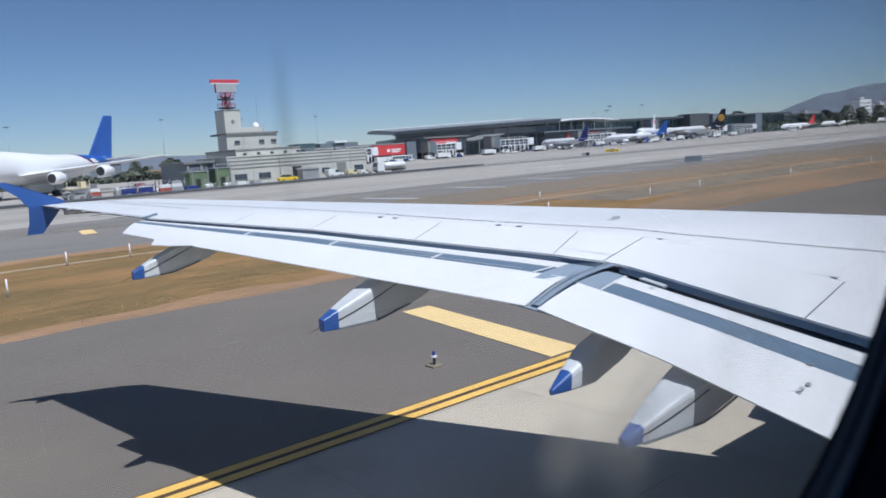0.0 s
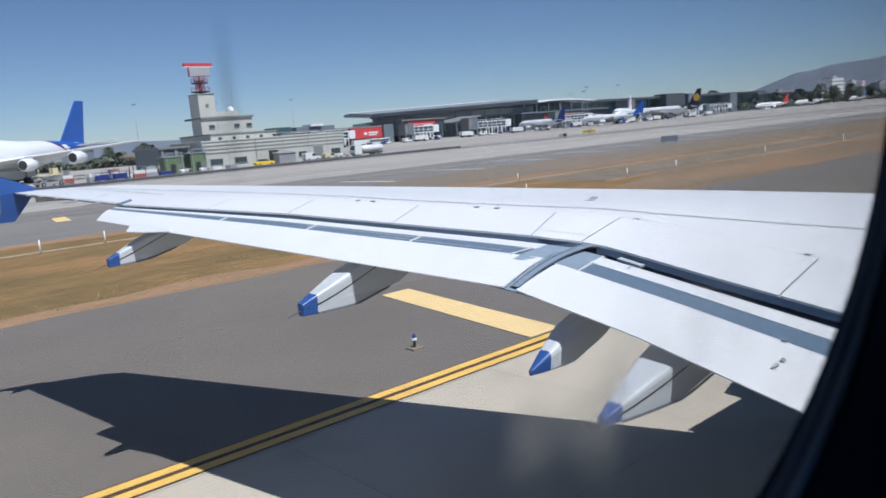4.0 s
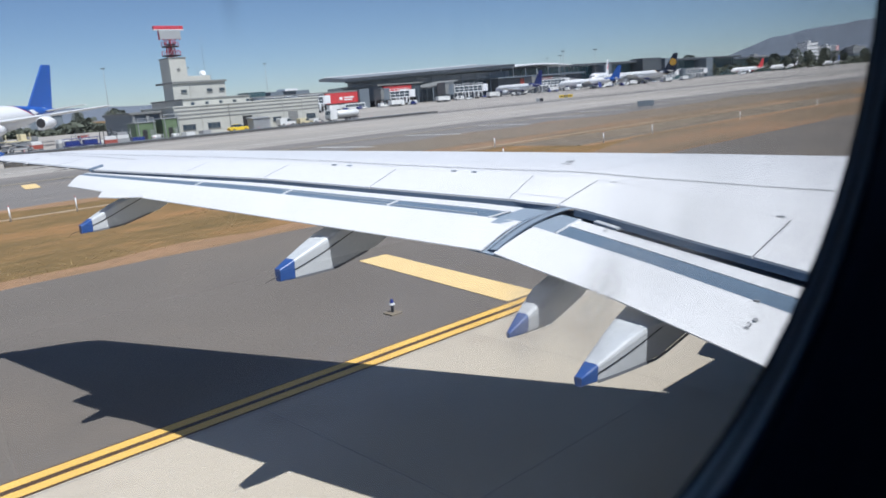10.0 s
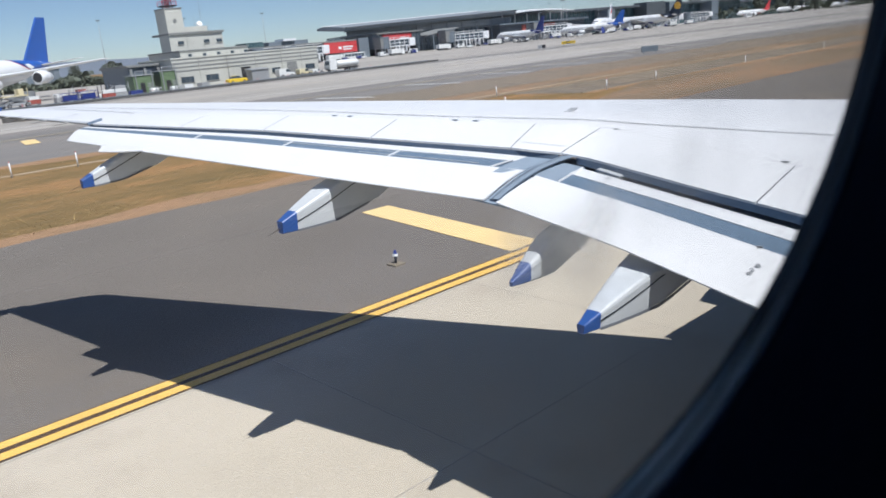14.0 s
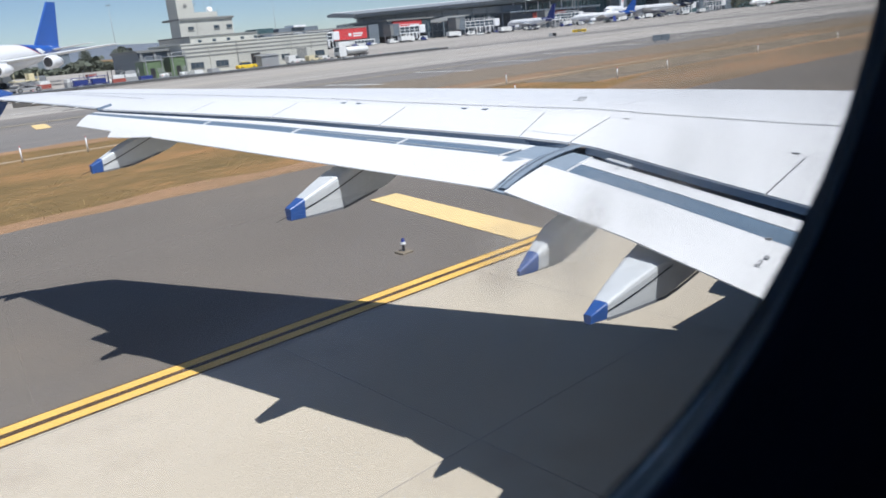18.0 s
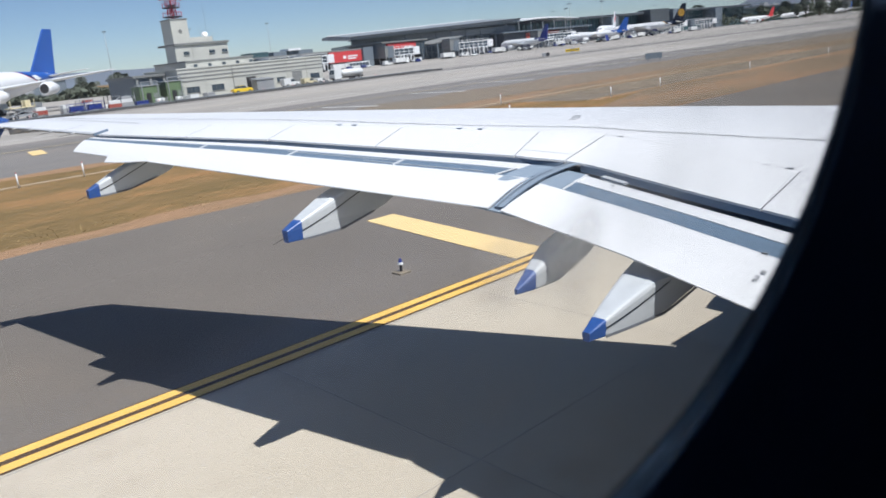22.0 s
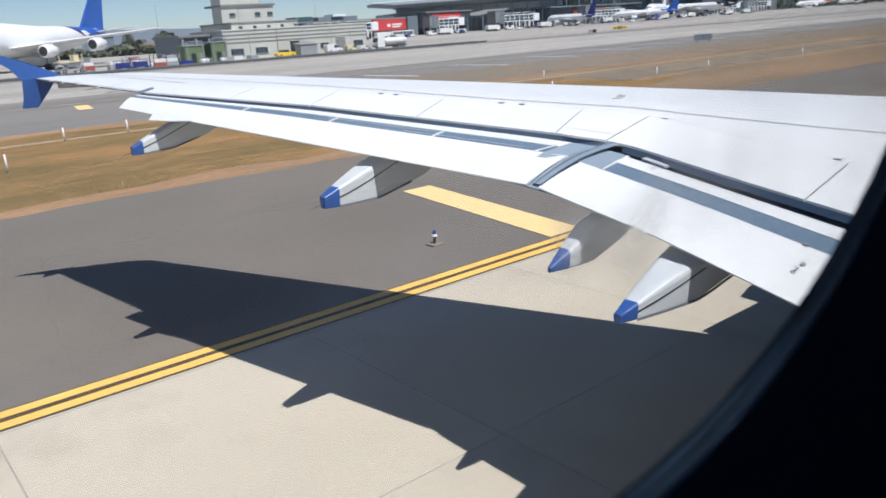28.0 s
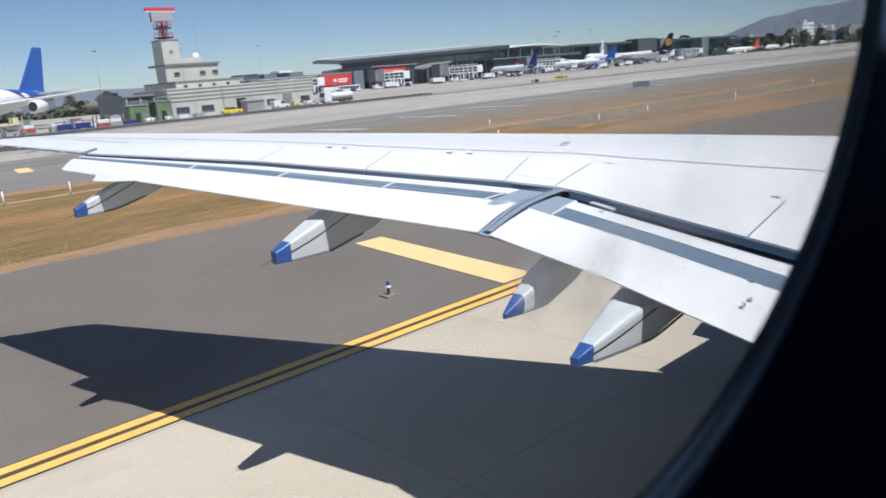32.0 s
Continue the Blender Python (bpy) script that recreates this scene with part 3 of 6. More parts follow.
# spoilers: proud panels with gaps between
SPANS = [(1.2, 2.772), (2.788, 4.69), (4.70, 5.155), (5.165, 6.752), (6.768, 8.222), (8.238, 9.542), (9.558, 11.15)]
for k, (ya, yb) in enumerate(SPANS):
    bm = bm_new()
    top, bot = [], []
    n = 8
    for i in range(n + 1):
        y = lerp(ya, yb, i / n)
        row_t, row_b = [], []
        skew = 0.17 * max(0.0, min(1.0, (y - 4.69) / 0.46))
        for j in range(5):
            f = lerp(front_f(y) + 0.004, 1.004, j / 4)
            off = skew * (1 - j / 4)
            p = skin(min(y + off, 15), f, 0.014)
            row_t.append(p)
            row_b.append(p - Vector((0, 0, 0.022)))
        top.append(row_t)
        bot.append(row_b)
    loft(bm, [t + list(reversed(b)) for t, b in zip(top, bot)])
    sp = part("spoiler" if k != 2 else "fixed_panel", bm, M_WING, aircraft, "white hinged spoiler panel" if k != 2 else "white fixed panel")
    # dark hinge brackets at the front edge
    for j in ((0.5,) if k == 0 else ()):
        y = lerp(ya, yb, j)
        p = skin(y + skew, front_f(y) + 0.01, 0.016)
        part("hinge_cover", box(p - Vector((0.02, 0.03, 0.004)), p + Vector((0.02, 0.03, 0.008)), 0.003), M_STEEL, sp)
    if k < len(SPANS) - 1:
        yb2 = yb + 0.006
        skew = 0.17 if yb > 5 else 0.0
        ribbon("spoiler_gap", [(yb2 + skew * (1 - q / 5), lerp(front_f(yb2), 1.0, q / 5)) for q in range(6)], 0.006, M_GAP, 0.0155)


def flap_pt(y, f, drop=0.0):
    """From the spoiler edge (0) to the flap's trailing edge (1)."""
    a = Vector((table(y, SP_X), y, table(y, SP_Z)))
    b = Vector((table(y, FL_X), y, table(y, FL_Z)))
    p = a.lerp(b, f)
    p.z += 0.05 * math.sin(math.pi * min(1.0, f)) - drop * (1 - max(0.0, min(1.0, f)))
    return p


def flap_strip(name, y0, y1, f0, f1, material, label, drop=0.0, thick=0.06, parent=aircraft, n=14, skew0=0.0, skew1=0.0):
    bm = bm_new()
    rings = []
    m = 6
    for i in range(n + 1):
        top, bot = [], []
        for j in range(m + 1):
            q = j / m
            f = lerp(f0, f1, q)
            y = lerp(y0 + skew0 * f, y1 + skew1 * f, i / n)
            p = flap_pt(y, f, drop)
            top.append(p)
            bot.append(p - Vector((0, 0, thick * (1 - 0.92 * q) if f1 > 0.95 else thick)))
        rings.append(top + list(reversed(bot)))
    loft(bm, rings)
    return part(name, bm, material, parent, label)


# slot floor, its colour darkened as gap shade, then vane, grey band and main panel, outboard and inboard
for y0, y1, s0, s1 in ((4.72, 11.25, -0.02, -0.02), (0.1, 4.55, 0.0, 0.0)):
    out = y0 > 4
    flap = flap_strip("flap", y0, y1, 0.465 if out else 0.525, 1.0, M_WING, "white main flap panel, extended", 0.03, 0.13, skew0=s0, skew1=s1)
    flap_strip("flap_slot", y0 - (0.12 if out else 0), y1 + (0 if out else 0.12), -0.16, 0.2, M_SLOT, "slot floor toned dark for the shaded gap", 0.13, 0.08, parent=flap)
    flap_strip("flap_vane", y0 + (0.22 if out else 0), y1 - (0 if out else 0.2), 0.105 if out else 0.185, 0.27 if out else 0.343, M_WING, "narrow white flap vane", 0.03, 0.07, parent=flap)
    flap_strip("flap_band", y0 + (0.06 if out else 0), y1 - (0 if out else 0.02), 0.262 if out else 0.333, 0.475 if out else 0.535, M_GREYBAND, "bare blue-grey metal flap band", 0.042, 0.07, parent=flap)
    # dark strip put in for the shade under the spoilers' trailing edge
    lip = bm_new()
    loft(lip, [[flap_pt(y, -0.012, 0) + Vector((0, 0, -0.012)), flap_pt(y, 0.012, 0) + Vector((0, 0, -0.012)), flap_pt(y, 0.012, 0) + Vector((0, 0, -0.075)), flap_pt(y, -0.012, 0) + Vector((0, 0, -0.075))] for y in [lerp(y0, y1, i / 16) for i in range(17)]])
    part("spoiler_lip", lip, M_SLOT, flap, "dark strip put in as shade under the spoilers")
    for y in ((6.2, 7.6, 9.0) if out else ()):
        p, q = flap_pt(y, 0.28 if out else 0.32, 0.03), flap_pt(y, 0.46 if out else 0.50, 0.03)
        bm = bm_new()
        beam(bm, p, q, 0.016, 0.014)
        part("band_rib", bm, M_WING, flap)
    if out:
        for f, ya, yb in ((0.33, 6.2, 7.7), (0.41, 5.2, 6.6)):
            bm = bm_new()
            for i in range(12):
                beam(bm, flap_pt(lerp(ya, yb, i / 12), f, 0.035), flap_pt(lerp(ya, yb, (i + 1) / 12), f, 0.035), 0.006, 0.006)
            part("band_strip", bm, M_WING, flap, "thin bright strip along the flap band")
    else:
        p = flap_pt(2.45, 0.53, 0.02)
        part("band_fitting", box(p - Vector((0.01, 0.025, 0.0)), p + Vector((0.01, 0.025, 0.012)), 0.003), M_STEEL, flap)
    if not out:
        a, b = flap_pt(4.26, 0.075, 0.05), flap_pt(4.0, 0.085, 0.05)
        bm = bm_new()
        beam(bm, a, b, 0.07, 0.02)
        part("slot_tag", bm, M_JETGREY, flap, "small white plate in the slot")
# joint between the two flaps: curved grey seal strips
for dy, m in ((0.0, M_RUBBER), (-0.068, M_SLOT), (0.018, M_SEAM), (0.072, M_SLOT)):
    bm = bm_new()
    prev = None
    for i in range(11):
        f = i / 10
        p = flap_pt(4.61 + dy + 0.02 * math.sin(f * 3), 0.02 + 0.95 * f, 0.0 if m is M_RUBBER else -0.006)
        w = Vector((0, lerp(0.075, 0.055, f) if m is M_RUBBER else 0.004, 0))
        cur = [bm.verts.new(p - w), bm.verts.new(p + w)]
        if prev:
            bm.faces.new((prev[0], cur[0], cur[1], prev[1]))
        prev = cur
    part("flap_joint_seal", bm, m, aircraft, "curved grey rubber seal between flaps")
flap_strip("joint_plate", 4.34, 4.60, 0.15, 0.535, M_RUBBER, "blue-grey plate beside the flap joint", 0.034, 0.05, n=3)
flap_strip("joint_plate", 4.67, 4.95, 0.10, 0.56, M_RUBBER, "blue-grey plate beside the flap joint", 0.034, 0.05, n=3)
for a, b in (((4.345, 0.175), (4.30, 0.53)), ((4.965, 0.265), (5.03, 0.475))):
    part("joint_rib", beam(bm_new(), flap_pt(*a, 0.022), flap_pt(*b, 0.022), 0.016, 0.012), M_WING, aircraft, "slanting white rib")
# joint floor, widened so no sun leaks into the wing's shadow
bm = bm_new()
loft(bm, [[flap_pt(y, f) - Vector((0, 0, 0.03)) for f in (0.16, 0.5, 0.80, 0.96)] + [flap_pt(y, f) - Vector((0, 0, 0.09 if f < 0.9 else 0.045)) for f in (0.96, 0.80, 0.5, 0.16)] for y in (4.34, 4.88)])
part("joint_floor", bm, M_RUBBER, aircraft)
# added plate below the joint, only there to block sun through the gap
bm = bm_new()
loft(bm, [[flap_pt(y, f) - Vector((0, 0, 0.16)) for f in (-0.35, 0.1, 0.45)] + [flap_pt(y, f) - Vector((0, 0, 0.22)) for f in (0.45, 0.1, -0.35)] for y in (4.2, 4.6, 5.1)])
part("joint_sun_block", bm, M_SLOT, aircraft, "added plate blocking sun through the flap joint")
# outer end rib of the flap bay and small tab outboard of the flap
bm = bm_new()
beam(bm, skin(11.26, 0.93, 0.02), skin(11.26, 1.0, 0.0) - Vector((0.02, 0, 0)), 0.035, 0.04)
part("bay_end_rib", bm, M_SLOT, aircraft)

# small tab standing out behind the flap over the outer track
def te_out(y, d):
    """Point d metres behind the flap's trailing edge, in the flap's own plane."""
    a, b = flap_pt(y, 0.85), flap_pt(y, 1.0)
    return b + (b - a).normalized() * d


part("flap_tab", prism(bm_new(), [te_out(10.42, -0.05), te_out(10.37, 0.115), te_out(10.02, 0.08), te_out(9.55, 0.0), te_out(9.6, -0.05)], (0, 0, 0.012)), M_WING, aircraft, "small white tab behind the flap")

# lettering on the inboard flap
txt = bpy.data.curves.new("flap_number", "FONT")
txt.body = "2"
txt.size = 0.10
txt.extrude = 0.001
tmp = new("number_two", txt)
dg = bpy.context.evaluated_depsgraph_get()
tm = bpy.data.meshes.new_from_object(tmp.evaluated_get(dg))
bpy.data.objects.remove(tmp)
tm.materials.append(M_STENCIL)
num = new("number_two", tm)
num.parent = aircraft
up = (flap_pt(2.35, 0.6) - flap_pt(2.35, 0.9)).normalized()
side = (flap_pt(2.2, 0.8) - flap_pt(2.5, 0.8)).normalized()
nrm = side.cross(up).normalized()
num.matrix_world = Matrix.Translation(flap_pt(2.40, 0.80) + nrm * 0.006) @ Matrix((side, up, nrm)).transposed().to_4x4()
tagged(num, "small dark numeral painted on the flap")
num_2 = new("number_two", tm)
num_2.parent = aircraft
num_2.matrix_world = Matrix.Translation(flap_pt(4.03, 0.255, 0.03) + nrm * 0.004) @ Matrix((side, up, nrm)).transposed().to_4x4() @ Matrix.Scale(0.8, 4)
tagged(num_2, "small dark numeral painted on the flap vane")
bm = bm_new()
tube(bm, flap_pt(2.36, 0.705) + nrm * 0.003, flap_pt(2.36, 0.705) + nrm * 0.006, 0.020, n=12)
part("round_stencil", bm, M_STENCIL, aircraft, "small round stencil mark")
# raised fittings on the skin
for y, f in ((5.46, 0.535),):
    p = skin(y, f, 0.0)
    fit_ = part("tie_fitting", box(p - Vector((0.03, 0.06, 0.0)), p + Vector((0.03, 0.06, 0.010)), 0.003), M_WING, aircraft, "small metal tie-down fitting")
    for dy in (-0.034, 0.0, 0.034):
        # slanting wire loops side by side
        bm = bm_new()
        loop = [p + Vector((0.01, dy + 0.016 * math.cos(a) - 1.6 * (0.022 + 0.018 * math.sin(a)), 0.022 + 0.018 * math.sin(a))) for a in [k * math.tau / 10 for k in range(10)]]
        for a, b in zip(loop, loop[1:] + loop[:1]):
            tube(bm, a, b, 0.0035, n=5)
        part("loop", bm, M_STEEL, fit_, "slanting steel wire loop")
for y, ahead in ((4.57, 0.006), (2.89, 0.012), (6.28, 0.024), (6.04, 0.024), (7.84, 0.03), (7.63, 0.03)):
    p = skin(y, front_f(y) - ahead, 0.004)
    part("access_plate", box(p - Vector((0.022, 0.035, 0.0)), p + Vector((0.022, 0.035, 0.005)), 0.002), M_STEEL if y < 5 else M_RUBBER, aircraft)


def under(x, y):
    """Height of the underside of flap or wing above a point."""
    fx, sx = table(y, FL_X), table(y, SP_X)
    if x <= fx:
        return table(y, FL_Z) - 0.06 - (0.06 if y < 3.6 else 0.25) * (fx - x)
    if x <= sx:
        return flap_pt(y, (sx - x) / (sx - fx)).z - 0.11 - 0.16 * min(1.0, (x - fx) / 0.5)
    f = (le_x(y) - x) / (le_x(y) - sx)
    return belly(y, max(0.05, min(1.0, f))).z + 0.05 - 0.30 * max(0.0, (f - 0.7) / 0.3)


def fairing(tip, y_front, length, width, depth, droop=0.0, blunt=0.26, cut=0.07, square=0.2, paint=M_FAIR, keel=True):
    """Canoe under the flap: white wedge-shaped body with a blue aft cone."""
    tip = Vector(tip)
    n, N = 16, 14
    nose = Vector((tip.x + length, y_front, tip.z + 0.40 - droop))
    def ring(s):
        c = tip.lerp(nose, s)
        s = max(s, 0.0)
        w = width * (blunt + (1 - blunt) * min(1, s / 0.30) ** 0.85) * (1 - max(0, s - 0.72) / 0.28 * 0.85)
        d = depth * (blunt + (1 - blunt) * min(1, s / 0.30) ** 0.85) * (1 - max(0, s - 0.60) / 0.40 * 0.9)
        pts = []
        for k in range(n):
            a = k * math.tau / n + math.tau / n / 2
            sx, sz = math.cos(a), math.sin(a)
            sx = math.copysign(abs(sx) ** square, sx)
            sz = math.copysign(abs(sz) ** square, sz)
            p = c + Vector((0, sx * w / 2 * (1.0 if sz > 0 else 0.86), sz * d / 2))
            p.z = min(p.z, under(p.x, p.y))
            pts.append(p)
        return pts
    b = part("flap_track_fairing", loft(bm_new(), [ring(lerp(cut, 1, i / N)) for i in range(N + 1)]), paint, aircraft, "white canoe-shaped flap track fairing with blue tail")
    part("tail_cone", loft(bm_new(), [ring(lerp(-0.01, cut, i / 3)) for i in range(4)]), M_BLUE, b, "dark blue painted tail cone")
    if tip.y > 5:
        part("discharge_wick", tube(bm_new(), tip + Vector((0.0, 0, -0.01)), tip + Vector((-0.16, 0.02, -0.06)), 0.005, 0.002, 5), M_DARK, b)
    # dark joint along the inboard side and a darker keel strip below it
    for name, zs, w, material in (("fairing_seam", (0.50, 0.86), 0.011, M_SEAM), ("keel_strip", (0.04, 0.04), 0.022, M_KEEL))[:2 if keel else 0]:
        bm = bm_new()
        pts = []
        for i in range(9):
            r = ring(lerp(cut, 0.52, i / 8))
            lo, hi = min(p.z for p in r), max(p.z for p in r)
            y0 = min(p.y for p in r if p.z < (lo + hi) / 2)
            y1 = min(p.y for p in r if p.z > (lo + hi) / 2)
            q = lerp(zs[0], zs[1], i / 8)
            pts.append(Vector((r[0].x, lerp(y0, y1, q) - 0.001, lerp(lo, hi, q))))
        for p, q in zip(pts, pts[1:]):
            beam(bm, p, q, 0.006, w)
        part(name, bm, material, b)


fairing((3.21, 10.41, 3.235), 10.70, 1.8, 0.28, 0.32, blunt=0.34)
fairing((3.82, 6.63, 2.95), 6.85, 2.1, 0.33, 0.39, blunt=0.32)
fairing((4.45, 4.145, 2.60), 4.22, 1.55, 0.26, 0.33, blunt=0.14, cut=0.12, square=0.5, keel=False)
fairing((4.08, 3.15, 2.545), 3.22, 2.7, 0.36, 0.37, 0.0, blunt=0.19, cut=0.05, square=0.28)
fairing((4.80, 2.02, 2.28), 2.04, 3.1, 0.80, 0.60, paint=M_BELLY)

# discharge wicks along the outer trailing edge
for y in (11.9, 12.6, 13.3, 13.9, 14.4):
    p = skin(y, 1.0)
    part("discharge_wick", tube(bm_new(), p + Vector((0.02, 0, 0)), p + Vector((-0.055, 0.01, -0.01)), 0.008, 0.004, 5), M_WHITE, aircraft)
# wing tip fence
bm = bm_new()
prism(bm, [(3.62, 15.12, 4.16), (3.10, 15.16, 4.40), (2.70, 15.20, 4.56), (2.52, 15.20, 4.56), (2.86, 15.16, 4.30), (3.02, 15.14, 4.08), (3.00, 15.17, 3.80), (2.95, 15.2, 3.60), (3.20, 15.2, 3.60), (3.44, 15.16, 3.90)], (0, 0.05, 0))
part("wingtip_fence", bm, M_BLUE, aircraft, "dark blue arrow-shaped wingtip fence")
for y in (11.9, 12.6, 13.3, 14.0):
    p = skin(y, 1.0)
    part("static_wick", tube(bm_new(), p + Vector((0.02, 0, -0.01)), p + Vector((-0.20, 0.05, -0.03)), 0.006, 0.003, 5), M_DARK, aircraft)

# engine pod ahead of the wing
pod = bm_new()
rings = []
for x, r in ((14.3, 0.92), (14.15, 1.08), (13.5, 1.20), (12.4, 1.23), (11.6, 1.17), (11.1, 1.05), (11.05, 0.74), (10.2, 0.62), (9.6, 0.48)):
    rings.append([(x, 3.92 + r * math.cos(k * math.tau / 28), 1.82 + r * math.sin(k * math.tau / 28)) for k in range(28)])
loft(pod, rings)
eng = part("engine_pod", pod, M_POD, aircraft, "dark blue engine nacelle under the wing", smooth=True)
part("pylon", box((9.4, 3.82, 2.35), (12.6, 4.02, 3.2), 0.04), M_POD, eng)
part("exhaust_cone", tube(bm_new(), (9.62, 3.92, 1.82), (8.9, 3.92, 1.82), 0.36, 0.08, 16), M_STEEL, eng, "grey metal exhaust cone", smooth=True)

# fuselage shell with a gap for the window plate, cabin closed at both ends
FC, FRAD = (-1.87, 4.0), 1.975
def shell(x0, x1, a0, a1, n, r=FRAD, t=0.05):
    bm = bm_new()
    for rr in (r, r - t):
        prev = None
        for k in range(n + 1):
            a = lerp(a0, a1, k / n)
            c, s = FC[0] + rr * math.cos(a), FC[1] + rr * math.sin(a)
            cur = [bm.verts.new((x0, c, s)), bm.verts.new((x1, c, s))]
            if prev:
                bm.faces.new((prev[0], prev[1], cur[1], cur[0]))
            prev = cur
    return bm
for x0, x1 in ((-16, -0.5), (0.7, 17)):
    part("fuselage_skin", shell(x0, x1, -0.2, math.pi + 0.2, 26), M_WING, aircraft, "white fuselage skin", smooth=True)
    # out of view; dark colour added so the belly throws less light down
    part("fuselage_belly", shell(x0, x1, math.pi + 0.2, math.tau - 0.2, 22), M_POD, aircraft, "unseen belly, dark blue to cut bounce", smooth=True)
A0, A1 = math.asin((4.30 - FC[1]) / FRAD), math.asin((4.98 - FC[1]) / FRAD)
part("fuselage_skin", shell(-0.5, 0.7, A1, A0 + math.tau, 40), M_WING, aircraft, "white fuselage skin", smooth=True)
for x in (-16, 17):
    bm = bm_new()
    loft(bm, [[(x + d, FC[0] + FRAD * math.cos(k * math.tau / 32), FC[1] + FRAD * math.sin(k * math.tau / 32)) for k in range(32)] for d in (0, 0.1)])
    part("bulkhead", bm, M_LINING, aircraft, "closed cabin end")


# cabin window: plate with an oval opening, and a thicker lining ring nearer the eye
def oval_plate(y0, y1, cx, cz, a, b, half_x, z0, z1, n=72, far=None):
    """A rectangular plate between y0 and y1 with an oval hole through it."""
    bm = bm_new()
    rows = []
    for y, grow, wide in ((y0, 1.0, 1.0), (y1, y1 / y0, far or 1.06)):
        inner = [bm.verts.new((cx * grow + a * grow * wide * math.cos(k * math.tau / n), y, EYE[2] + (cz - EYE[2]) * grow + b * grow * wide * math.sin(k * math.tau / n))) for k in range(n)]
        outer = []
        for k in range(n):
            c, s = math.cos(k * math.tau / n), math.sin(k * math.tau / n)
            q = max(abs(c), abs(s))
            px, pz = c / q, s / q
            outer.append(bm.verts.new((px * half_x + 0.1, y, (z0 + z1) / 2 + pz * (z1 - z0) / 2)))
        rows.append((inner, outer))
    (i0, o0), (i1, o1) = rows
    for k in range(n):
        j = (k + 1) % n
        bm.faces.new((i0[k], i0[j], o0[j], o0[k]))
        bm.faces.new((i1[j], i1[k], o1[k], o1[j]))
        bm.faces.new((i0[j], i0[k], i1[k], i1[j]))
        bm.faces.new((o0[k], o0[j], o1[j], o1[k]))
    return bm


window = thing("window_1", "oval cabin window with dark lining around the view", "window", kind="structure")
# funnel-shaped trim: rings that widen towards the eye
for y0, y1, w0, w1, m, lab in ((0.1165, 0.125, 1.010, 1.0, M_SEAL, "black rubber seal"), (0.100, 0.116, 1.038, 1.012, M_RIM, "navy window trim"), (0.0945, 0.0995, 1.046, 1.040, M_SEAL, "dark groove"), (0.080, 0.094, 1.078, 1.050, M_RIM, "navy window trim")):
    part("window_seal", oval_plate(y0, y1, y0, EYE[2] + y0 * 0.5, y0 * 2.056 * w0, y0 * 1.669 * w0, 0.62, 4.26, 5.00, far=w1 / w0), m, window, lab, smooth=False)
part("window_lining", oval_plate(0.062, 0.0795, 0.062, 4.631, 0.1375, 0.115, 0.61, 4.27, 4.99), M_LINING, window, "curved cabin lining toned dark as unlit", smooth=False)

# outer pane with faint smears
M_PANE = bpy.data.materials.new("smeared window pane")
M_PANE.use_nodes = True
nt = M_PANE.node_tree
nt.nodes.clear()
o = nt.nodes.new("ShaderNodeOutputMaterial")
tr_, df, mx = nt.nodes.new("ShaderNodeBsdfGlass"), nt.nodes.new("ShaderNodeBsdfRefraction"), nt.nodes.new("ShaderNodeMixShader")
df.inputs["Color"].default_value = (0.95, 0.95, 0.94, 1)
df.inputs["IOR"].default_value = 1.46
df.inputs["Roughness"].default_value = 0.55
tr_.inputs["IOR"].default_value = 1.46
tr_.inputs["Roughness"].default_value = 0.0
tc = nt.nodes.new("ShaderNodeTexCoord")
fac = None
for (cx, cz), r_, amt in (((0.139, 4.541), 0.016, 0.38), ((0.157, 4.538), 0.016, 0.35), ((0.172, 4.541), 0.017, 0.38), ((0.167, 4.528), 0.014, 0.26), ((0.195, 4.549), 0.034, 0.26), ((0.228, 4.547), 0.045, 0.20)):
    d = nt.nodes.new("ShaderNodeVectorMath")
    d.operation = "DISTANCE"
    d.inputs[1].default_value = (cx, 0.128, cz)
    nt.links.new(tc.outputs["Object"], d.inputs[0])
    mr = nt.nodes.new("ShaderNodeMapRange")
    mr.interpolation_type = "SMOOTHSTEP"
    mr.inputs["From Min"].default_value, mr.inputs["From Max"].default_value = r_, 0.0
    mr.inputs["To Min"].default_value, mr.inputs["To Max"].default_value = 0.0, amt
    nt.links.new(d.outputs["Value"], mr.inputs["Value"])
    if fac is None:
        fac = mr.outputs[0]
    else:
        ad = nt.nodes.new("ShaderNodeMath")
        nt.links.new(fac, ad.inputs[0])
        nt.links.new(mr.outputs[0], ad.inputs[1])
        fac = ad.outputs[0]
ns = nt.nodes.new("ShaderNodeTexNoise")
ns.inputs["Scale"].default_value = 35
ns.inputs["Detail"].default_value = 5
nt.links.new(tc.outputs["Object"], ns.inputs["Vector"])
mu = nt.nodes.new("ShaderNodeMath")
mu.operation = "MULTIPLY"
nt.links.new(fac, mu.inputs[0])
nt.links.new(ns.outputs["Fac"], mu.inputs[1])
ad = nt.nodes.new("ShaderNodeMath")
ad.inputs[1].default_value = 0.012
nt.links.new(mu.outputs[0], ad.inputs[0])
nt.links.new(ad.outputs[0], mx.inputs["Fac"])
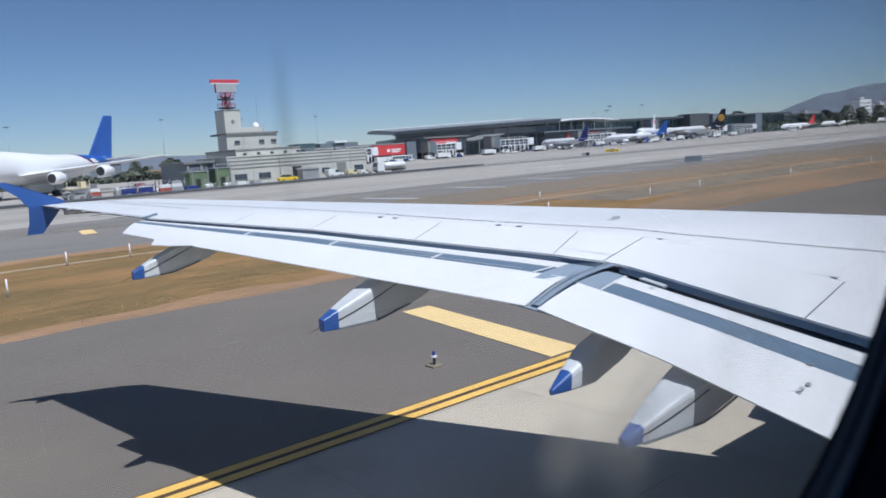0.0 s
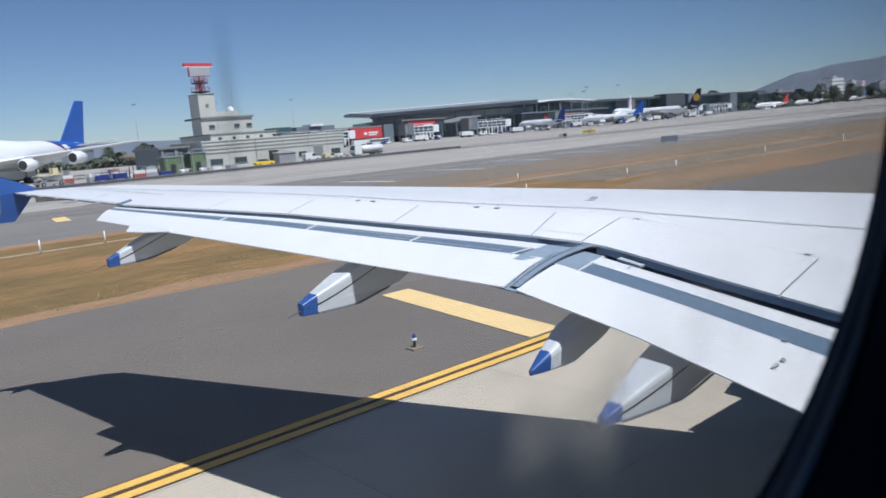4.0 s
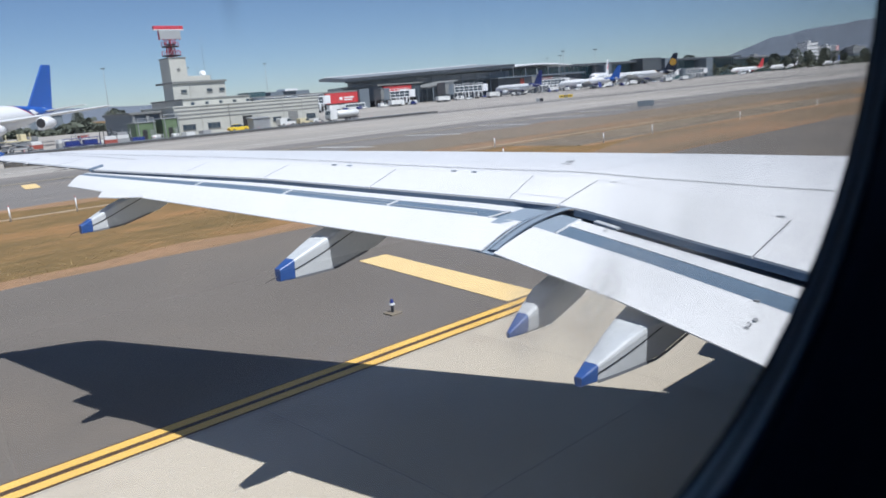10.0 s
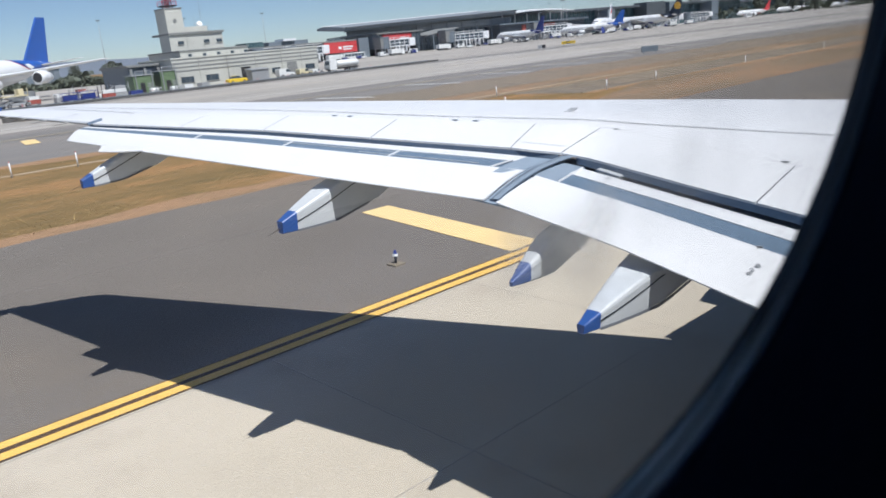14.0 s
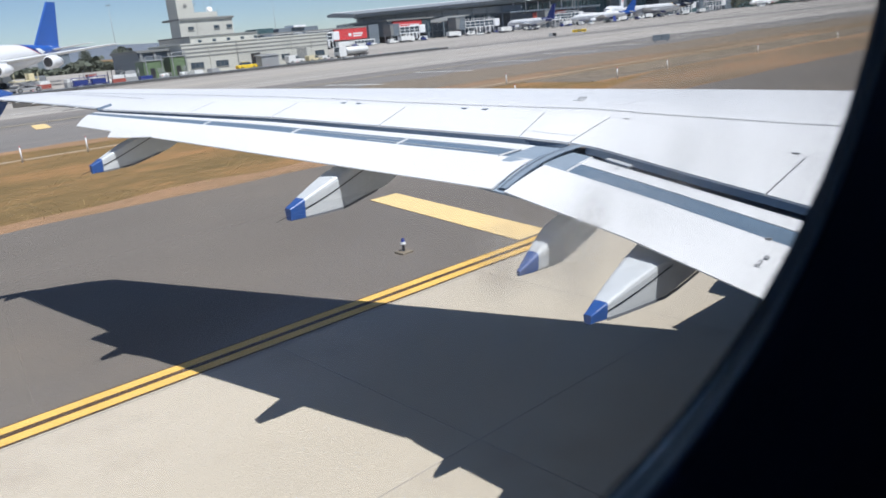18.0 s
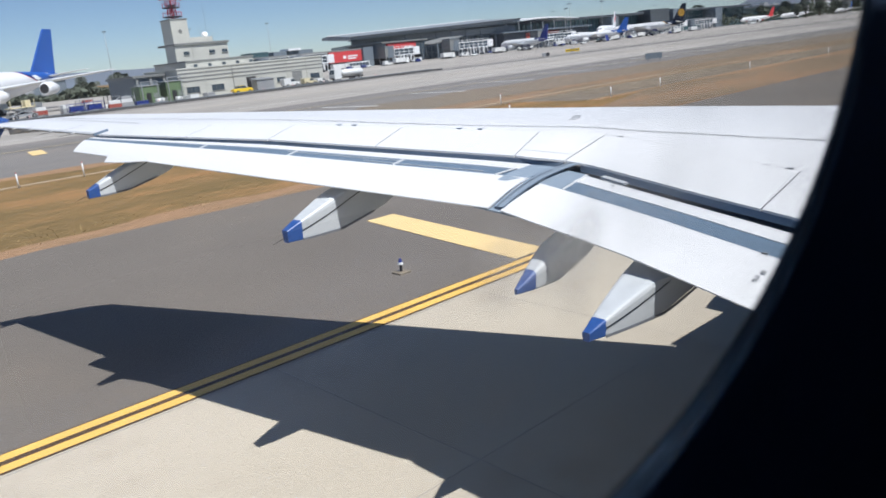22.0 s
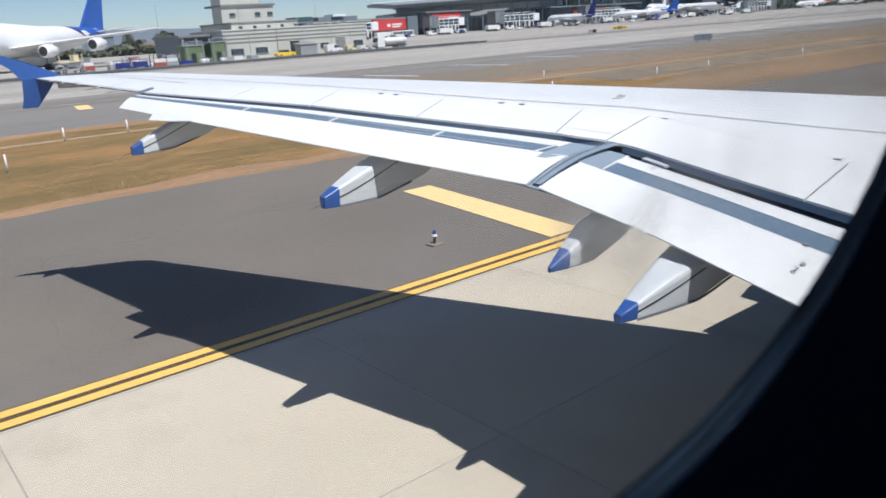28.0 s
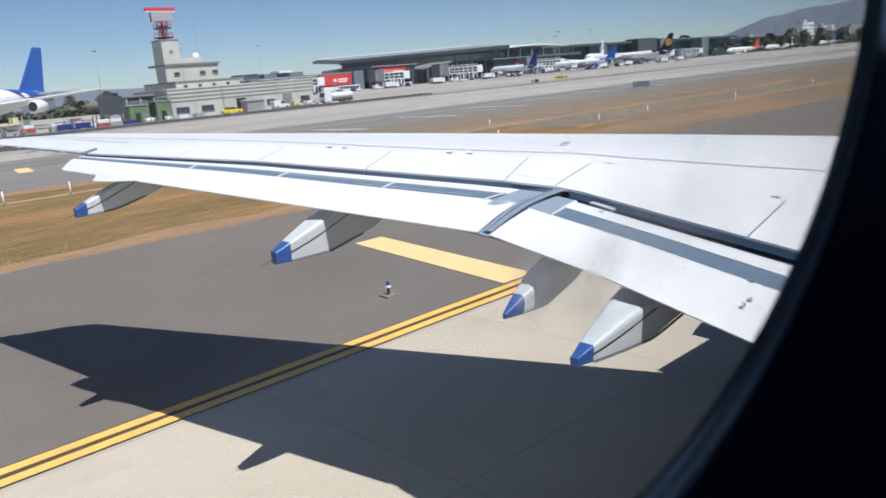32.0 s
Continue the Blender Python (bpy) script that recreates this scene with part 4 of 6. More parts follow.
# one faint dark upright streak on the pane
sb, sm, sl = (nt.nodes.new("ShaderNodeVectorMath") for _ in range(3))
sb.operation, sm.operation, sl.operation = "SUBTRACT", "MULTIPLY", "LENGTH"
sb.inputs[1].default_value = (0.066, 0.128, 4.628)
sm.inputs[1].default_value = (1 / 0.0021, 0, 1 / 0.019)
nt.links.new(tc.outputs["Object"], sb.inputs[0])
nt.links.new(sb.outputs[0], sm.inputs[0])
nt.links.new(sm.outputs[0], sl.inputs[0])
mr = nt.nodes.new("ShaderNodeMapRange")
mr.interpolation_type = "SMOOTHSTEP"
mr.inputs["From Min"].default_value, mr.inputs["From Max"].default_value = 1.0, 0.1
mr.inputs["To Min"].default_value, mr.inputs["To Max"].default_value = 1.0, 0.84
nt.links.new(sl.outputs["Value"], mr.inputs["Value"])
nt.links.new(mr.outputs[0], tr_.inputs["Color"])
nt.links.new(tr_.outputs[0], mx.inputs[1])
nt.links.new(df.outputs[0], mx.inputs[2])
nt.links.new(mx.outputs[0], o.inputs["Surface"])
pane = part("window_pane", box((-0.28, 0.127, 4.36), (0.50, 0.129, 4.92)), M_PANE, window, "clear pane with faint smears")
pane.visible_shadow = False
M_OUTERPANE = bpy.data.materials.new("clear outer pane")
M_OUTERPANE.use_nodes = True
nt = M_OUTERPANE.node_tree
nt.nodes.clear()
o, gl_ = nt.nodes.new("ShaderNodeOutputMaterial"), nt.nodes.new("ShaderNodeBsdfGlass")
gl_.inputs["IOR"].default_value = 1.46
gl_.inputs["Roughness"].default_value = 0.0
nt.links.new(gl_.outputs[0], o.inputs["Surface"])
outer_pane = part("outer_pane", box((-0.28, 0.136, 4.36), (0.50, 0.139, 4.92)), M_OUTERPANE, window, "clear outer pane")
outer_pane.visible_shadow = False

# ---- parked airliners ----
def jetliner(name, label, at, turn, length, radius, span, fin, engines, fin_mat, belly_mat=None, hump=False, windows=True, group="parked airliners", disc=None, stripe=False, aft=None):
    """A parked jet on its wheels, nose along local +x, origin on the ground under its middle."""
    root = thing(name, label, "airliner", at, turn, group)
    h = radius * 1.0 + 1.9 * radius / 2.0
    n = 20
    st = [(-0.5, 0.10, 0.55), (-0.42, 0.36, 0.42), (-0.32, 0.68, 0.22), (-0.2, 0.93, 0.06), (-0.1, 1, 0), (0.1, 1, 0), (0.3, 1, 0), (0.38, 0.97, 0), (0.43, 0.85, -0.06), (0.468, 0.62, -0.16), (0.49, 0.34, -0.25), (0.5, 0.08, -0.3)]
    rings = []
    for s, r, up in st:
        ring = []
        for k in range(n):
            a = k * math.tau / n
            z = math.sin(a) * radius * r
            if hump and z > 0 and s > 0.02:
                z *= 1 + 0.42 * min(1, (s - 0.02) / 0.12) * (1 if s < 0.44 else 0.9)
            ring.append((s * length, math.cos(a) * radius * r, h + up * radius + z))
        rings.append(ring)
    part("fuselage", loft(bm_new(), rings), M_JET, root, "long white fuselage", smooth=True)
    if aft:
        # painted rear fuselage with a slanting front edge and a thin stripe along it
        def aft_ring(s, grow, slant):
            ring = []
            for k in range(n):
                a = k * math.tau / n
                sa = s + slant * math.sin(a)
                for (s0, r0, u0), (s1, r1, u1) in zip(st, st[1:]):
                    if sa <= s1:
                        break
                f = (sa - s0) / (s1 - s0)
                r, up = lerp(r0, r1, f), lerp(u0, u1, f)
                ring.append((sa * length, math.cos(a) * radius * r * grow, h + up * radius + math.sin(a) * radius * r * grow))
            return ring
        tp = part("tail_paint", loft(bm_new(), [aft_ring(s, 1.012, q) for s, q in ((-0.498, 0.0), (-0.46, 0.02), (-0.42, 0.04), (-0.37, 0.06), (-0.31, 0.08))]), aft[0], root, "painted rear fuselage", smooth=True)
        part("tail_band", loft(bm_new(), [aft_ring(s, 1.014, 0.08) for s in (-0.3115, -0.3065)]), aft[1], tp)
    if belly_mat:
        part("belly_stripe", loft(bm_new(), [[(s * length, math.cos(a) * radius * 1.006, h + math.sin(a) * radius * 1.006) for a in (-2.6, -2.2, -1.57, -0.94, -0.54)] for s in (-0.16, 0.0, 0.36)], False, False), belly_mat, root)
    # nose windows
    zc = h + radius * (0.78 if hump else 0.30)
    part("cockpit_glass", box((length * 0.462, -radius * 0.42, zc), (length * 0.477, radius * 0.42, zc + radius * 0.16), 0.05), M_GLASSDARK, root)
    if windows:
        for sy in (-1, 1):
            part("window_row", box((-length * 0.28, sy * radius * 0.985 - 0.03, h + radius * 0.17), (length * 0.38, sy * radius * 0.985 + 0.03, h + radius * 0.27), 0.02), M_VEHGREY, root)
    for sy in (-1, 1):
        # swept wing with thickness
        c0, c1 = length * 0.19, length * 0.045
        x0, x1 = length * 0.12, -length * 0.115
        rings = []
        for f in (0, 0.35, 1.0):
            y = sy * lerp(radius * 0.7, span / 2, f)
            z = h - radius * 0.5 + abs(y) * 0.10
            c = lerp(c0, c1, f ** 0.8)
            xl = lerp(x0, x1, f)
            t = c * 0.055
            rings.append([(xl, y, z), (xl - c * 0.3, y, z + t), (xl - c, y, z), (xl - c * 0.3, y, z - t)])
        part("wing", loft(bm_new(), rings), M_JET, root, "swept white wing", smooth=False)
        rings = []
        for f in (0, 1.0):
            y = sy * lerp(radius * 0.2, span * 0.17, f)
            c = lerp(length * 0.075, length * 0.03, f)
            xl = lerp(-length * 0.40, -length * 0.455, f)
            z = h + radius * 0.45 + abs(y) * 0.1
            rings.append([(xl, y, z), (xl - c * 0.4, y, z + c * 0.05), (xl - c, y, z), (xl - c * 0.4, y, z - c * 0.05)])
        part("tailplane", loft(bm_new(), rings), M_JET, root)
        for f in engines:
            y = sy * span / 2 * f
            re_ = radius * (0.42 if hump else 0.55)
            xe = lerp(x0, x1, (abs(y) - radius * 0.7) / (span / 2 - radius * 0.7)) + re_ * 1.4
            ze = h - radius * 0.5 + abs(y) * 0.10 - re_ * 1.25
            e = part("engine", loft(bm_new(), [[(xe + dx * re_, y + re_ * q * math.cos(k * math.tau / 14), ze + re_ * q * math.sin(k * math.tau / 14)) for k in range(14)] for dx, q in ((1.6, 0.80), (1.45, 0.95), (0.9, 1.02), (-0.4, 0.98), (-1.6, 0.62))]), M_JET, root, "white engine nacelle", smooth=True)
            part("intake", tube(bm_new(), (xe + re_ * 1.605, y, ze), (xe + re_ * 1.62, y, ze), re_ * 0.74, n=14), M_DARK, e)
            part("pylon", box((xe - re_, y - 0.12, ze + re_ * 0.7), (xe + re_ * 0.8, y + 0.12, ze + re_ * 1.3)), M_JETGREY, e)
    rt = h + radius * 0.55
    fx = -length * 0.345
    outline = [(fx + length * 0.06, 0, rt - 0.1), (fx + length * 0.005, 0, rt + (fin - rt) * 0.10), (-length * 0.462, 0, fin), (-length * 0.512, 0, fin), (-length * 0.478, 0, rt + 0.2)]
    tail = part("fin", prism(bm_new(), [(x, -0.22, z) for x, _, z in outline], (0, 0.44, 0)), fin_mat, root, "upright painted tail fin")
    if stripe:
        for sy in (-1, 1):
            for q0, q1, m_ in ((0.30, 0.52, M_RED), (0.60, 0.80, M_INDIGO)):
                pts = [(lerp(fx, -length * 0.462, q0) - length * 0.01, rt + (fin - rt) * q0), (lerp(fx, -length * 0.462, q1) - length * 0.01, rt + (fin - rt) * q1), (-length * 0.503, rt + (fin - rt) * (q1 + 0.16)), (-length * 0.492, rt + (fin - rt) * (q0 + 0.16))]
                part("tail_stripe", prism(bm_new(), [(x, sy * 0.225, z) for x, z in pts], (0, sy * 0.012, 0)), m_, tail, "slanting painted tail stripe")
    if disc:
        cx, cz = -length * 0.452, rt + (fin - rt) * 0.50
        for sy in (-1, 1):
            part("tail_emblem", tube(bm_new(), (cx, sy * 0.235, cz), (cx, sy * 0.25, cz), (fin - rt) * 0.21, n=18), disc, tail, "plain round tail emblem")
    for gx, gy in ((length * 0.40, 0), (-length * 0.04, radius * 1.2), (-length * 0.04, -radius * 1.2)):
        g_ = part("landing_gear", tube(bm_new(), (gx, gy, 0.5), (gx, gy, h - radius * 0.6), 0.18, n=8), M_STEEL, root)
        wr = 0.42 * radius / 2
        for dy in (-0.35, 0.35):
            part("wheel", tube(bm_new(), (gx, gy + dy - 0.16, wr), (gx, gy + dy + 0.16, wr), wr, n=14), M_DARK, g_)
    return root


def facing(nose, tail):
    d = Vector((nose[0] - tail[0], nose[1] - tail[1], 0))
    return ((nose[0] + tail[0]) / 2, (nose[1] + tail[1]) / 2, 0), math.degrees(math.atan2(d.y, d.x))


JETS = (
    ("cargo_jumbo", "large white cargo jumbo jet with bright blue tail", (15.2, 171.6), (64.0, 214.5), dict(length=68, radius=3.25, span=57, fin=19.4, engines=(0.37, 0.66), fin_mat=M_TAILBLUE, hump=True, windows=False, group="cargo jets", aft=(M_TAILBLUE, M_REDWHITE))),
    ("cargo_jumbo", "large white cargo jumbo jet with dark navy tail", (-25.3, 219.0), (23.7, 262.0), dict(length=68, radius=3.25, span=57, fin=19.4, engines=(0.37, 0.66), fin_mat=M_NAVY, hump=True, windows=False, group="cargo jets", disc=M_GOLD, aft=(M_NAVY, M_GOLD))),
    ("narrow_jet", "white narrow airliner with indigo tail parked at the terminal", (313.5, 289.5), (308.5, 253.5), dict(length=37, radius=1.98, span=34, fin=11.8, engines=(0.33,), fin_mat=M_INDIGO, belly_mat=M_INDIGO, aft=(M_INDIGO, M_JET))),
    ("narrow_jet", "white narrow airliner with blue and white tail at a jet bridge", (360.0, 284.0), (372.0, 249.0), dict(length=37, radius=1.98, span=34, fin=11.8, engines=(0.33,), fin_mat=M_TAILBLUE, belly_mat=M_INDIGO, aft=(M_TAILBLUE, M_JET))),
    ("wide_jet", "white wide airliner with red and blue striped tail fin", (394.0, 284.0), (450.0, 311.0), dict(length=63, radius=3.1, span=60, fin=18.0, engines=(0.32,), fin_mat=M_JET, belly_mat=M_INDIGO, stripe=True)),
    ("wide_jet", "white wide airliner with navy tail and gold disc", (438.0, 306.0), (440.0, 255.0), dict(length=54, radius=2.75, span=50, fin=17.4, engines=(0.32,), fin_mat=M_NAVY, belly_mat=M_INDIGO, disc=M_GOLD, aft=(M_NAVY, M_GOLD))),
    ("narrow_jet", "white airliner with red tail on the far apron", (636.0, 316.0), (671.0, 304.0), dict(length=37, radius=1.98, span=34, fin=11.8, engines=(0.33,), fin_mat=M_RED, belly_mat=M_RED, aft=(M_RED, M_JET))),
    ("narrow_jet", "small white airliner parked far along the apron", (742.0, 330.0), (777.0, 318.0), dict(length=37, radius=1.98, span=34, fin=11.8, engines=(0.33,), fin_mat=M_JET)),
    ("narrow_jet", "small white airliner parked far along the apron", (905.0, 345.0), (941.0, 339.0), dict(length=37, radius=1.98, span=34, fin=11.8, engines=(0.33,), fin_mat=M_TAILBLUE)),
)
for name_, label_, nose_, tail_, shape_ in JETS:
    p, a = facing(nose_, tail_)
    jetliner(name_, label_, p, a, **shape_)

# ---- control building with radar tower ----
BY = 148.5
tower = thing("radar_building", "cream airfield building with grey tower and red radar", "building", (0, 0, 0))
low = part("wall", box((66.8, BY, 0), (101.0, BY + 16, 5.75), 0.05), M_WALLBEIGE, tower, "low cream wing of the building")
# shadow lines across the wall, put in as dark grey strips
for z in (3.35, 4.10, 4.85):
    part("wall_shadow_line", box((66.75, BY - 0.06, z), (101.05, BY - 0.005, z + 0.26)), M_BANDGREY, low, "grey strip put in as a wall shadow line")
part("parapet", box((66.6, BY - 0.15, 5.75), (101.2, BY + 16.1, 6.05), 0.04), M_WALLBEIGE, low)
for x in (72.4, 78.6, 85.2, 91.6, 96.6):
    # rainwater pipes with a dark stain beside them
    part("downpipe", tube(bm_new(), (x, BY - 0.12, 0.0), (x, BY - 0.12, 5.7), 0.07, n=6), M_WALLBEIGE if x != 78.6 else M_BANDGREY, low)
mid = part("wall", box((76.4, BY + 16.2, 0), (93.0, BY + 33, 7.4), 0.05), M_WALLBEIGE, tower, "middle cream storey")
part("roof_edge", box((76.2, BY + 16.0, 7.4), (93.2, BY + 33.1, 7.7), 0.03), M_BANDGREY, mid)
top_ = part("wall", box((81.45, BY + 22.5, 7.7), (90.5, BY + 31, 11.3), 0.05), M_WALLBEIGE, tower, "upper cream storey")
part("roof_edge", box((77.3, BY + 22.1, 11.3), (90.8, BY + 31.3, 11.75), 0.03), M_BANDGREY, top_)
part("roof_upstand", box((81.5, BY + 23, 11.75), (87.2, BY + 30.5, 12.9), 0.03), M_WALLBEIGE, top_)
for k, x in enumerate((79.3, 85.6, 88.8)):
    w = part("window", box((x, BY + 22.3, 9.2), (x + 1.3, BY + 22.55, 9.85)), M_GLASSDARK, top_)
    part("window_frame", box((x - 0.08, BY + 22.26, 9.1), (x + 1.38, BY + 22.5, 9.2)), M_BANDGREY, w)
for k in range(5):
    x = 78.2 + k * 3.45
    part("window", box((x, BY + 16.1, 6.15), (x + 0.8, BY + 16.25, 6.8)), M_GLASSDARK, mid)
for x, w_, z0, z1, m in ((68.2, 2.7, 1.2, 2.3, M_GLASSDARK), (73.6, 2.7, 1.2, 2.3, M_GLASSDARK), (81.6, 2.2, 0.05, 3.1, M_DARK), (92.8, 2.5, 0.05, 3.25, M_BANDGREY), (97.5, 2.4, 1.3, 2.4, M_GLASSDARK), (88.9, 2.0, 1.4, 2.3, M_GLASSDARK)):
    op = part("window" if z0 > 1 else "door", box((x, BY - 0.05, z0), (x + w_, BY + 0.06, z1)), m, low)
    part("frame", box((x - 0.1, BY - 0.09, z1), (x + w_ + 0.1, BY - 0.01, z1 + 0.12)), M_WALLBEIGE, op)
    if z0 > 1:
        part("sill", box((x - 0.1, BY - 0.16, z0 - 0.12), (x + w_ + 0.1, BY - 0.01, z0)), M_BANDGREY, op)
        for q in (0.33, 0.67):
            part("glazing_bar", box((x + w_ * q - 0.04, BY - 0.07, z0), (x + w_ * q + 0.04, BY - 0.051, z1)), M_BANDGREY, op)
annex = part("annex", box((60.4, BY + 6, 0), (66.7, BY + 20, 5.0), 0.05), M_TERMGREY, tower, "dark grey annex with a flat roof")
part("annex_roof", box((60.0, BY + 5.4, 5.0), (66.75, BY + 20.2, 5.5), 0.04), M_BANDGREY, annex)
for k in range(3):
    part("annex_pier", box((60.6 + k * 2.8, BY + 5.6, 0), (61.1 + k * 2.8, BY + 5.98, 5.0)), M_WALLGREY, annex)
shaft = part("tower_shaft", box((77.4, BY + 22.48, 0), (81.4, BY + 27.6, 16.9), 0.05), M_WALLBEIGE, tower, "cream tower with plain walls")
part("tower_coping", box((77.28, BY + 22.35, 16.9), (81.52, BY + 27.75, 17.15), 0.03), M_BANDGREY, shaft)
part("porthole", tube(bm_new(), (79.4, BY + 22.36, 14.4), (79.4, BY + 22.5, 14.4), 0.42, n=16), M_BANDGREY, shaft)
RX, RY = 79.4, BY + 25.0
radar = part("radar_mast", tube(bm_new(), (RX, RY, 17.15), (RX, RY, 23.2), 0.30, 0.2, 8), M_REDWHITE, tower, "red and white radar mast")
for z, r in ((17.6, 2.1), (19.6, 1.9), (20.1, 1.2)):
    pl = part("platform", tube(bm_new(), (RX, RY, z), (RX, RY, z + 0.18), r, n=12), M_DARK, radar)
    for k in range(10):
        a = k * math.tau / 10
        q = (RX + r * math.cos(a), RY + r * math.sin(a))
        part("stanchion", tube(bm_new(), (*q, z + 0.1), (*q, z + 1.1), 0.05, n=4), M_REDWHITE, pl)
    ring_ = bm_new()
    for k in range(10):
        a, b = k * math.tau / 10, (k + 1) * math.tau / 10
        beam(ring_, (RX + r * math.cos(a), RY + r * math.sin(a), z + 1.1), (RX + r * math.cos(b), RY + r * math.sin(b), z + 1.1), 0.06, 0.06)
    part("guard_rail", ring_, M_REDWHITE, pl)
for k in range(4):
    a = k * math.tau / 4 + 0.7
    part("mast_leg", tube(bm_new(), (RX + 1.15 * math.cos(a), RY + 1.15 * math.sin(a), 17.1), (RX + 0.85 * math.cos(a), RY + 0.85 * math.sin(a), 20.2), 0.12, n=6), M_REDWHITE, radar)
    part("brace", tube(bm_new(), (RX + 1.1 * math.cos(a), RY + 1.1 * math.sin(a), 17.7), (RX + 0.9 * math.cos(a + 1.57), RY + 0.9 * math.sin(a + 1.57), 19.6), 0.08, n=5), M_WHITE, radar)
# curved reflector under the long bar
refl = bm_new()
loft(refl, [[(RX - 2.5 + 0.5 * k, RY - 0.7 - 0.5 * math.cos((k - 5) / 5 * 1.2), 21.3), (RX - 2.5 + 0.5 * k, RY - 0.5 - 0.5 * math.cos((k - 5) / 5 * 1.2), 21.3), (RX - 2.5 + 0.5 * k, RY - 0.3 - 0.5 * math.cos((k - 5) / 5 * 1.2), 23.3), (RX - 2.5 + 0.5 * k, RY - 0.5 - 0.5 * math.cos((k - 5) / 5 * 1.2), 23.3)] for k in range(11)])
part("radar_reflector", refl, M_VEHGREY, radar, "curved grey radar reflector")
for k in range(6):
    part("reflector_rib", box((RX - 2.45 + k * 0.95, RY - 0.5, 21.2), (RX - 2.3 + k * 0.95, RY + 0.25, 23.3)), M_REDWHITE, radar)
part("radar_bar", box((RX - 3.5, RY - 0.4, 23.5), (RX + 3.5, RY + 0.4, 24.3), 0.1), M_REDWHITE, radar, "long red radar antenna bar")
part("bar_edge", box((RX - 3.55, RY - 0.46, 23.3), (RX + 3.55, RY + 0.46, 23.49), 0.04), M_WHITE, radar, "white lower edge of the antenna")
for k in range(9):
    part("bar_rib", box((RX - 3.4 + k * 0.82, RY - 0.44, 23.55), (RX - 3.34 + k * 0.82, RY - 0.405, 24.25)), M_RUST, radar)
for x, z in ((88.0, 22.0), (86.2, 15.5), (87.0, 14.6), (89.4, 14.2)):
    part("aerial", tube(bm_new(), (x, BY + 27, 11.7), (x, BY + 27, z), 0.06, 0.03, 5), M_STEEL, tower)
part("roof_dish", tube(bm_new(), (86.4, BY + 25, 13.4), (86.4, BY + 24.6, 13.6), 0.8, 0.6, 14), M_WHITE, tower)
# green plant cabins beside it
def cabin(at, w, d, h, material, label, name="equipment_cabin"):
    root = thing(name, label, "cabin", at, 0, "equipment cabins")
    body = part("body", box((0, 0, 0.15), (w, d, h), 0.06), material, root)
    part("plinth", box((-0.1, -0.1, 0), (w + 0.1, d + 0.1, 0.15)), M_DITCH, root)
    part("roof", box((-0.15, -0.15, h), (w + 0.15, d + 0.15, h + 0.15), 0.03), M_VEHGREY, root)
    part("door", box((w * 0.3, -0.05, 0.2), (w * 0.3 + 0.9, 0.02, 2.1)), M_DARK, body)
    for k in range(3):
        part("louvre", box((w * 0.65, -0.04, 1.2 + k * 0.3), (w * 0.9, 0.01, 1.35 + k * 0.3)), M_VEHGREY, body)
    for k in (0.1, 0.9):
        part("frame_post", box((w * k - 0.08, -0.3, 0), (w * k + 0.08, -0.14, h + 0.9)), M_STEEL, root)
    part("frame_bar", box((w * 0.1, -0.28, h + 0.75), (w * 0.9, -0.16, h + 0.9)), M_STEEL, root)
    return root
cabin((57.8, BY - 2.4, 0), 3.9, 4, 3.4, M_GREEN, "dull green equipment cabin with steel frame")
cabin((62.9, BY - 2.8, 0), 3.3, 4, 3.8, M_GREEN, "tall dull green equipment cabin with steel frame")
cabin((-0.5, 134, 0), 5.0, 4, 3.3, M_CREAM, "cream painted site cabin on the cargo apron")
cabin((-17, 140, 0), 11, 5, 3.0, M_VEHGREY, "grey site cabin on the cargo apron")

# ---- vehicles and ground equipment ----
def wheels(root, xs, y0, y1, r):
    for x in xs:
        for y in (y0, y1):
            w = part("wheel", tube(bm_new(), (x, y - 0.12, r), (x, y + 0.12, r), r, n=14), M_DARK, root)
            part("rim", tube(bm_new(), (x, y - 0.13, r), (x, y + 0.13, r), r * 0.5, n=10), M_STEEL, w)


def van(at, turn, L_, W, Hh, paint, label, name="service_van", nose=0.28):
    root = thing(name, label, "van", at, turn, "airport vehicles")
    prof = [(0, 0.45), (L_, 0.45), (L_, Hh * 0.52), (L_ * (1 - nose * 0.5), Hh * 0.58), (L_ * (1 - nose), Hh), (0.08, Hh), (0, Hh * 0.9)]
    body = part("body", prism(bm_new(), [(x, 0, z) for x, z in prof], (0, W, 0)), paint, root)
    gl = [(L_ * (1 - nose) + 0.08, Hh * 0.92), (L_ * (1 - nose * 0.55), Hh * 0.62), (L_ * 0.45, Hh * 0.62), (L_ * 0.45, Hh * 0.92)]
    for y in (-0.015, W - 0.005):
        part("side_glass", prism(bm_new(), [(x, y, z) for x, z in gl], (0, 0.02, 0)), M_GLASSDARK, body)
    part("bumper", box((L_ - 0.05, 0.05, 0.35), (L_ + 0.1, W - 0.05, 0.6), 0.03), M_DARK, root)
    wheels(root, (L_ * 0.2, L_ * 0.8), 0.05, W - 0.05, 0.36)
    return root


